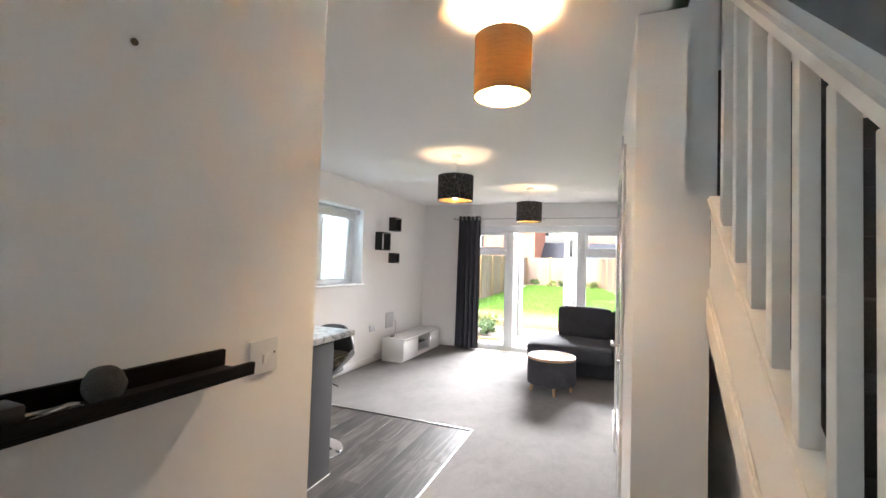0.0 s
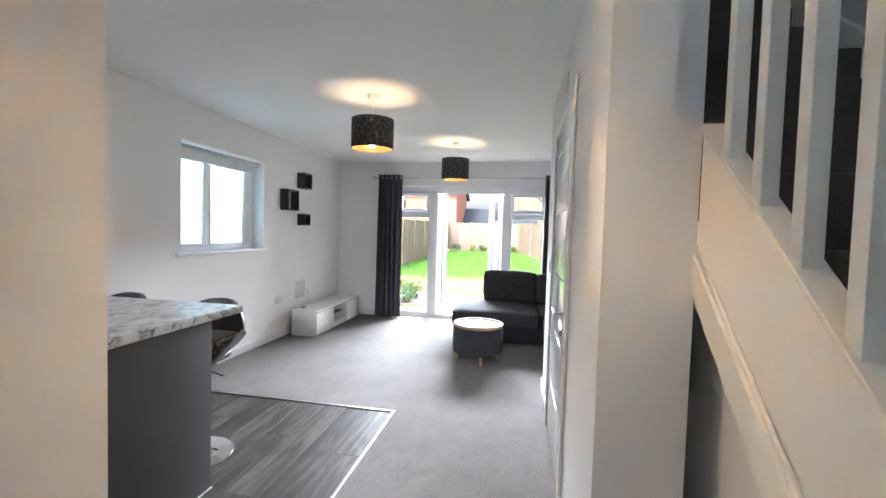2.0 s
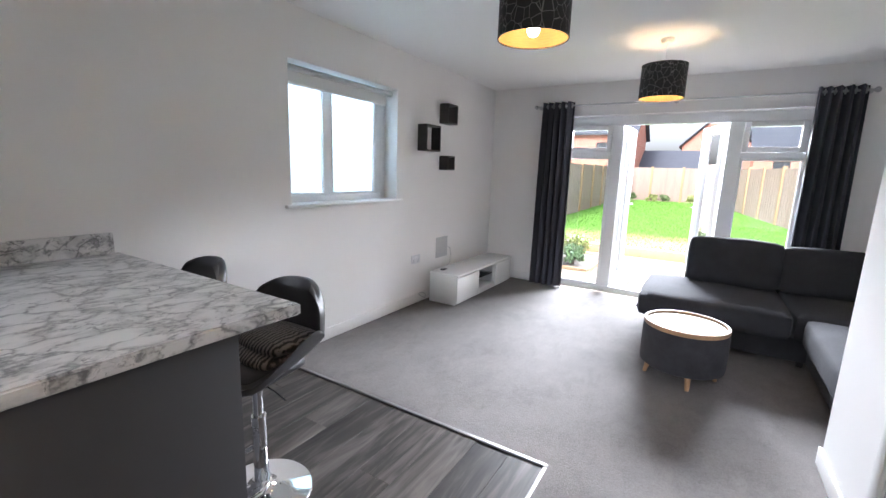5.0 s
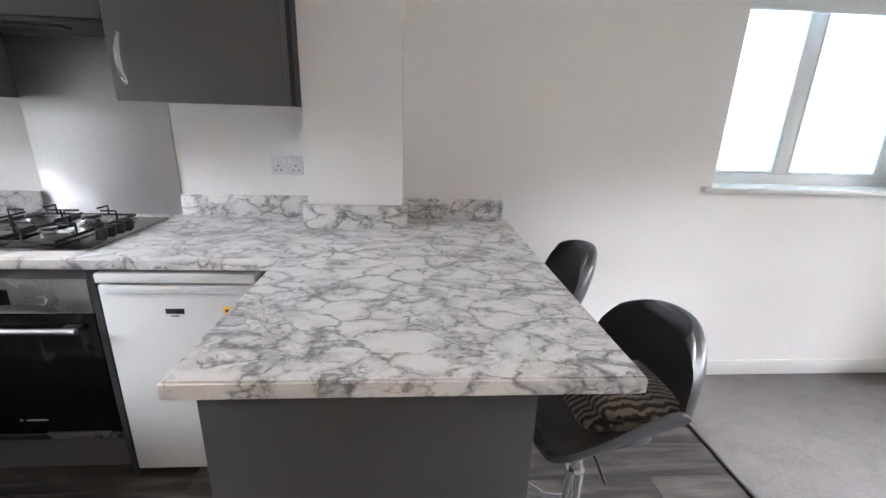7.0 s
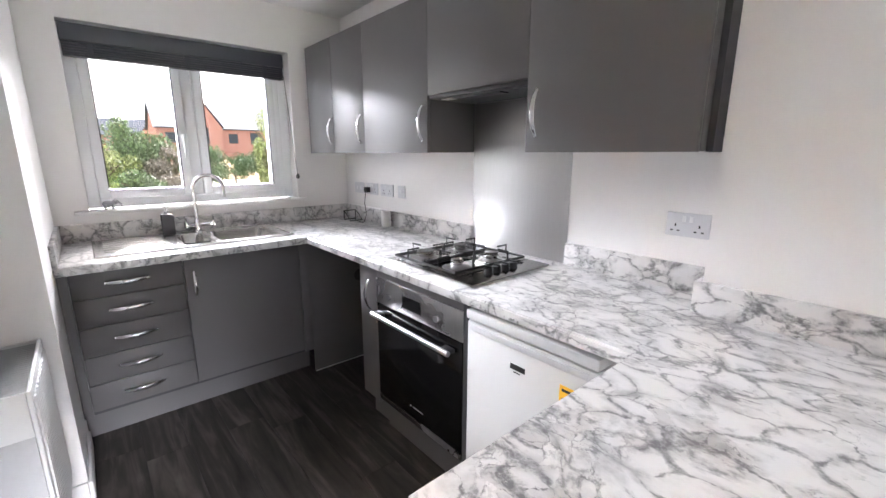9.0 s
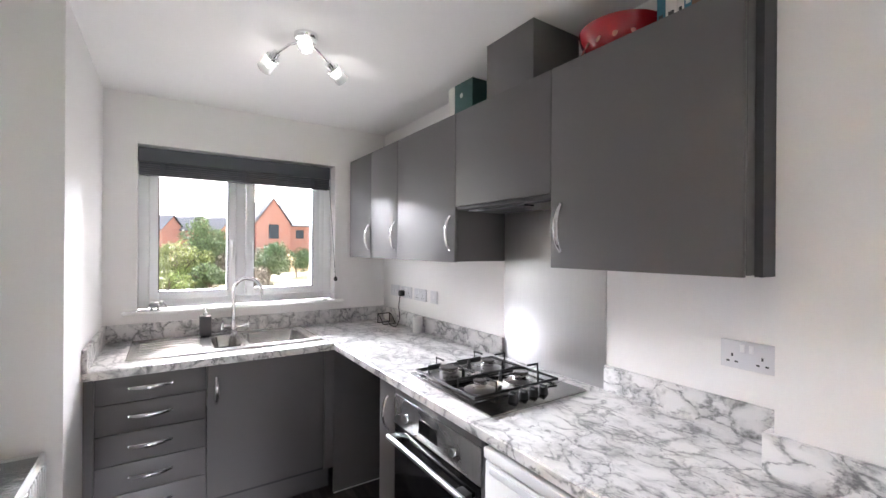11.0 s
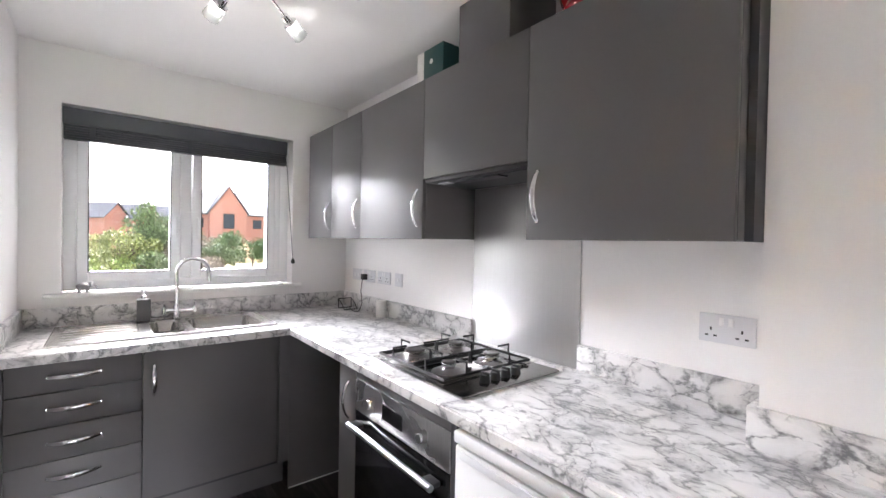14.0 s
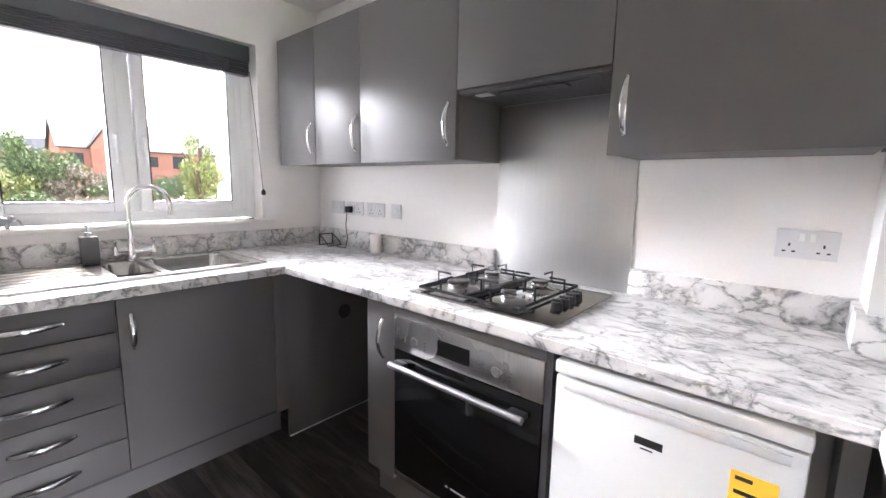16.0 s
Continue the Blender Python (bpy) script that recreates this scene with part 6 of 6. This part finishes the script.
def fence(x0, y0, x1, y1, z0, z1, height, n, label="pale timber garden fence with square posts"):
    """A run of close-boarded panels between square posts, following the ground."""
    f = thing("garden_fence", x0, y0, z0, label, "fence", "garden fences")
    d = Vector((x1 - x0, y1 - y0, 0))
    ang = math.atan2(d.y, d.x)
    w = d.length / n
    for i in range(n + 1):
        u = i / n
        m = Matrix.Translation((x0 + d.x * u, y0 + d.y * u, z0 + (z1 - z0) * u)) @ Matrix.Rotation(ang, 4, "Z")
        bm = box(-0.055, 0.055, -0.055, 0.055, -0.3, height + 0.06, 0.008)
        bm.transform(m)
        part("post", bm, POST, f)
        if i == n:
            break
        k = int(w / 0.12)
        for j in range(k):
            a = 0.06 + (w - 0.12) * j / k
            o = 0.008 * (j % 2)
            bm = box(a, a + (w - 0.12) / k - 0.004, -0.012 + o, 0.006 + o, 0.06, height)
            bm.transform(m)
            part("board", bm, FENCE, f, smooth=0)
        for z in (0.30, height * 0.52, height - 0.10):
            bm = box(0.056, w - 0.056, -0.045, -0.014, z, z + 0.07)
            bm.transform(m)
            part("rail", bm, POST, f)
    return f


fence(-0.55, 27.0, -4.95, 27.0, 0.17, 0.17, 1.78, 3)
fence(-4.95, 27.0, -4.65, 8.0, 0.17, -0.15, 1.78, 10)
fence(2.55, 9.0, -0.50, 26.9, -0.12, 0.17, 1.78, 10)


def house(name, x, y, w, d, eaves, ridge, label, turn=0.0, hip=0.0, wins=(), gable=None, chimney=None, z=-0.2):
    """A brick house at (x, y): its ridge runs along its own x; wins are (x, z, w, h) on the face towards -y."""
    h = thing(name, x, y, z, label, "house", "brick houses")
    m = Matrix.Translation((x, y, z)) @ Matrix.Rotation(radians(turn), 4, "Z")
    a, b = w / 2, d / 2
    bm = B()
    pts = [(-a, -b, 0), (a, -b, 0), (a, b, 0), (-a, b, 0), (-a, -b, eaves), (a, -b, eaves), (a, b, eaves), (-a, b, eaves), (-a, 0, ridge - 0.12), (a, 0, ridge - 0.12)]
    v = [bm.verts.new(p) for p in pts]
    for q in ((0, 1, 5, 4), (2, 3, 7, 6)):
        bm.faces.new([v[k] for k in q])
    bm.faces.new([v[k] for k in ((3, 0, 4, 7) if hip else (3, 0, 4, 8, 7))])
    bm.faces.new([v[k] for k in (1, 2, 6, 9, 5)])
    bm.transform(m)
    wl = part("wall", bm, BRICK, h, smooth=0)
    bm = B()
    o = 0.3
    for s in (-1, 1):
        q = [(-a - o, s * (b + o), eaves - 0.15), (a + o, s * (b + o), eaves - 0.15), (a + o, 0, ridge), (-a - o + hip, 0, ridge)]
        lo = [bm.verts.new(p) for p in q]
        hi = [bm.verts.new((p[0], p[1], p[2] + 0.14)) for p in q]
        bm.faces.new(lo)
        bm.faces.new(hi)
        for k in range(4):
            bm.faces.new((lo[k], lo[(k + 1) % 4], hi[(k + 1) % 4], hi[k]))
    if hip:
        q = [(-a - o, -b - o, eaves - 0.01), (-a - o, b + o, eaves - 0.01), (-a - o + hip, 0, ridge + 0.14)]
        bm.faces.new([bm.verts.new(p) for p in q])
    bm.transform(m)
    rf = part("roof", bm, SLATE, h, smooth=0)
    if chimney is not None:
        bm = box(chimney - 0.45, chimney + 0.45, -0.35, 0.35, ridge - 0.6, ridge + 1.3)
        bm.transform(m)
        part("chimney", bm, BRICK, rf, smooth=0)
    if gable:
        gx, gw, gd, ge, gr = gable
        bm = B()
        p = [(gx - gw / 2, -b - gd, 0), (gx + gw / 2, -b - gd, 0), (gx + gw / 2, -b - gd, ge), (gx, -b - gd, gr), (gx - gw / 2, -b - gd, ge)]
        f = [bm.verts.new(c) for c in p]
        k = [bm.verts.new((c[0], -b + 0.3, c[2])) for c in p]
        bm.faces.new(f)
        for i in range(5):
            bm.faces.new((f[i], f[(i + 1) % 5], k[(i + 1) % 5], k[i]))
        bm.transform(m)
        part("gable_wall", bm, BRICK, h, smooth=0)
        bm = B()
        for s in (-1, 1):
            q = [(gx + s * (gw / 2 + 0.2), -b - gd - 0.15, ge - 0.1), (gx, -b - gd - 0.15, gr + 0.1), (gx, 0, gr + 0.1), (gx + s * (gw / 2 + 0.2), 0, ge - 0.1)]
            lo = [bm.verts.new(c) for c in q]
            hi = [bm.verts.new((c[0], c[1], c[2] + 0.12)) for c in q]
            bm.faces.new(lo)
            bm.faces.new(hi)
            for i in range(4):
                bm.faces.new((lo[i], lo[(i + 1) % 4], hi[(i + 1) % 4], hi[i]))
        bm.transform(m)
        part("gable_roof", bm, SLATE, h, smooth=0)
    for wx, wz, ww, wh, off in wins:
        fy = -b - off
        bm = frame_ring("x", fy - 0.03, fy + 0.05, wx - ww / 2, wx + ww / 2, wz, wz + wh, 0.10, bevel=0)
        slab(bm, wx - 0.04, wx + 0.04, fy - 0.02, fy + 0.04, wz + 0.1, wz + wh - 0.1)
        bm.transform(m)
        wi = part("window", bm, BLACK, h, smooth=0)
        bm = box(wx - ww / 2 + 0.1, wx + ww / 2 - 0.1, fy - 0.01, fy + 0.02, wz + 0.1, wz + wh - 0.1)
        bm.transform(m)
        part("pane", bm, DARK_PANE, wi, smooth=0)
    return h


# beyond the garden
HL = "two-storey red brick house with a grey slate roof"
house("brick_house", -10.9, 41, 9.6, 7, 5.0, 7.6, HL, wins=[(2.6, 3.0, 1.1, 1.3, 0), (-0.4, 3.0, 1.1, 1.3, 0), (2.6, 0.8, 1.2, 1.3, 0)])
house("brick_house", -0.6, 56, 7.2, 6, 5.0, 8.2, HL, turn=90, chimney=-2.2)
house("brick_house", 6.8, 52, 9.0, 7, 4.2, 6.6, HL, wins=[(-2.5, 2.2, 1.2, 1.2, 0), (0.4, 2.2, 1.2, 1.2, 0), (2.9, 2.2, 1.2, 1.2, 0)])
house("garage_block", -3.6, 44, 9.0, 5, 2.3, 3.9, "low brick garage under a grey slate roof")
# across the front
house("gabled_house", -16.8, -61.5, 15.4, 7, 4.8, 7.9, "large red brick house with a steep front gable", turn=180, gable=(-3.1, 4.3, 1.2, 4.9, 8.1),
           wins=[(-3.1, 2.9, 1.3, 1.9, 1.2), (-3.1, 0.6, 1.3, 1.6, 1.2), (0.6, 3.0, 1.1, 1.2, 0), (3.4, 2.9, 1.4, 1.5, 0), (3.4, 0.7, 1.4, 1.3, 0), (-6.3, 3.0, 1.1, 1.2, 0)])
for x in (-0.4, -4.6, -8.8):
    house("terraced_house", x, -84, 7.5, 3.9, 4.6, 6.9, "red brick terraced house with a grey gabled roof", turn=128, wins=[])
for i, (x, y, h, r, mt, n) in enumerate(((-3.35, -17.5, 2.95, 1.35, LEAF, 7000), (-2.1, -16.0, 2.0, 1.25, LEAF_LIME, 4600), (-4.5, -17.0, 1.9, 1.2, LEAF_MAUVE, 3600), (-1.2, -15.5, 1.3, 1.0, LEAF_LIME, 2400), (-5.2, -15.5, 1.5, 0.9, LEAF, 2400), (-6.1, -20.0, 2.0, 1.0, LEAF_DARK, 3000), (-3.0, -13.5, 1.1, 1.0, LEAF, 2600), (-4.3, -13.8, 1.05, 0.9, LEAF_MAUVE, 2400), (-1.9, -13.0, 0.9, 0.8, LEAF_LIME, 2000), (-7.9, -22.0, 1.7, 1.0, LEAF_DARK, 2400), (-9.8, -24.0, 1.8, 1.2, LEAF, 2400))):
    tree("front_bush", x, y, -0.2, h, r, mt, "dense leafy bush across from the house", "bush", 60 + i, n, 0.06, "front bushes")
for i, (x, y, h, r) in enumerate(((-8.2, -17.0, 3.5, 0.95), (-6.9, -13.6, 2.3, 0.6))):
    tree("young_tree", x, y, -0.2, h, r, LEAF_LIME, "slender young tree with lime green leaves", "tree", 90 + i, 2600, 0.06, "young trees")
rf = thing("rail_fence", -0.6, -27, -0.2, "low timber rail fence beside the road", "fence")
for i in range(6):
    part("post", box(-3.0 + i * 0.9, -2.9 + i * 0.9, -27.05, -26.95, -0.2, 1.5), POST, rf)
for z in (0.5, 0.95, 1.35):
    part("rail", box(-3.1, 1.7, -26.94, -26.9, z, z + 0.16), POST, rf)
single("road", box(-60, 60, -46, -38, -0.17, -0.145), surface("pale_road", (0.30, 0.29, 0.28), 0.85, vary=0.15, scale=0.5, grain=30), "pale dusty estate road", "road", kind="structure", smooth=0)
single("spoil_heap", lathe(B(), [(2.6, -0.16), (2.2, 0.3), (1.4, 0.75), (0.5, 1.0), (0, 1.02)], -8.9, -30, 24), surface("sandy_spoil", (0.50, 0.33, 0.18), 0.95, vary=0.3, scale=1, grain=12, bump=0.8, depth=0.05), "low heap of sandy soil", "soil heap")
fp = thing("front_path", -2.3, -6, -0.16, "pale paved strip in front of the window", "path", kind="structure")
part("strip", box(-7, 3, -8.5, -1.3, -0.16, -0.13), surface("pale_concrete", (0.26, 0.245, 0.225), 0.85, vary=0.12, scale=2, grain=50), fp)

# ---- paving and floor planks, piece by piece ----
patio = single("pavement", box(-4.7, 2.6, 7.16, 10.40, -0.16, -0.135), SOIL, "buff square paving slabs behind the house", "patio", kind="structure", smooth=0)
bm = slab(B(), -0.295, 0.295, -0.295, 0.295, -0.02, 0.02, 0.006, 1)
slab_me = bpy.data.meshes.new("paving_slab")
bm.to_mesh(slab_me)
bm.free()
slab_me.materials.append(BUFF)
for i in range(12):
    for j in range(5):
        x, y = -4.35 + i * 0.6, 7.50 + j * 0.6
        if x < -2.1 and y > 8.2 and y < 9.9:
            continue
        ob = new("paving_slab", slab_me)
        ob.location = (x, y, -0.115 + rnd.uniform(-0.002, 0.002))
        ob.parent = patio

PW, PL = 0.178, 1.22
bm = slab(B(), -PW / 2 + 0.0008, PW / 2 - 0.0008, -PL / 2 + 0.0008, PL / 2 - 0.0008, -0.004, 0.002, 0.0009, 1)
plank_me = bpy.data.meshes.new("plank")
bm.to_mesh(plank_me)
bm.free()
plank_me.materials.append(PLANK)
cols = 11
for i in range(cols):
    x = WX + PW * (i + 0.5)
    start = SY - PL * ((i * 0.37 + 0.13 * (i % 3)) % 1.0)
    y = start
    while y < 3.49:
        a, b = max(SY, y), min(3.492, y + PL)
        if b - a > 0.03:
            if b - a > PL - 1e-4:
                ob = new("plank", plank_me)
                ob.location = (x, (a + b) / 2, 0)
            else:
                bm = slab(B(), -PW / 2 + 0.0008, PW / 2 - 0.0008, -(b - a) / 2 + 0.0008, (b - a) / 2 - 0.0008, -0.004, 0.002, 0.0009, 1)
                ob = solid("plank", bm, PLANK, 0)
                ob.location = (x, (a + b) / 2, 0)
            ob.parent = kitchen_floor
        y += PL
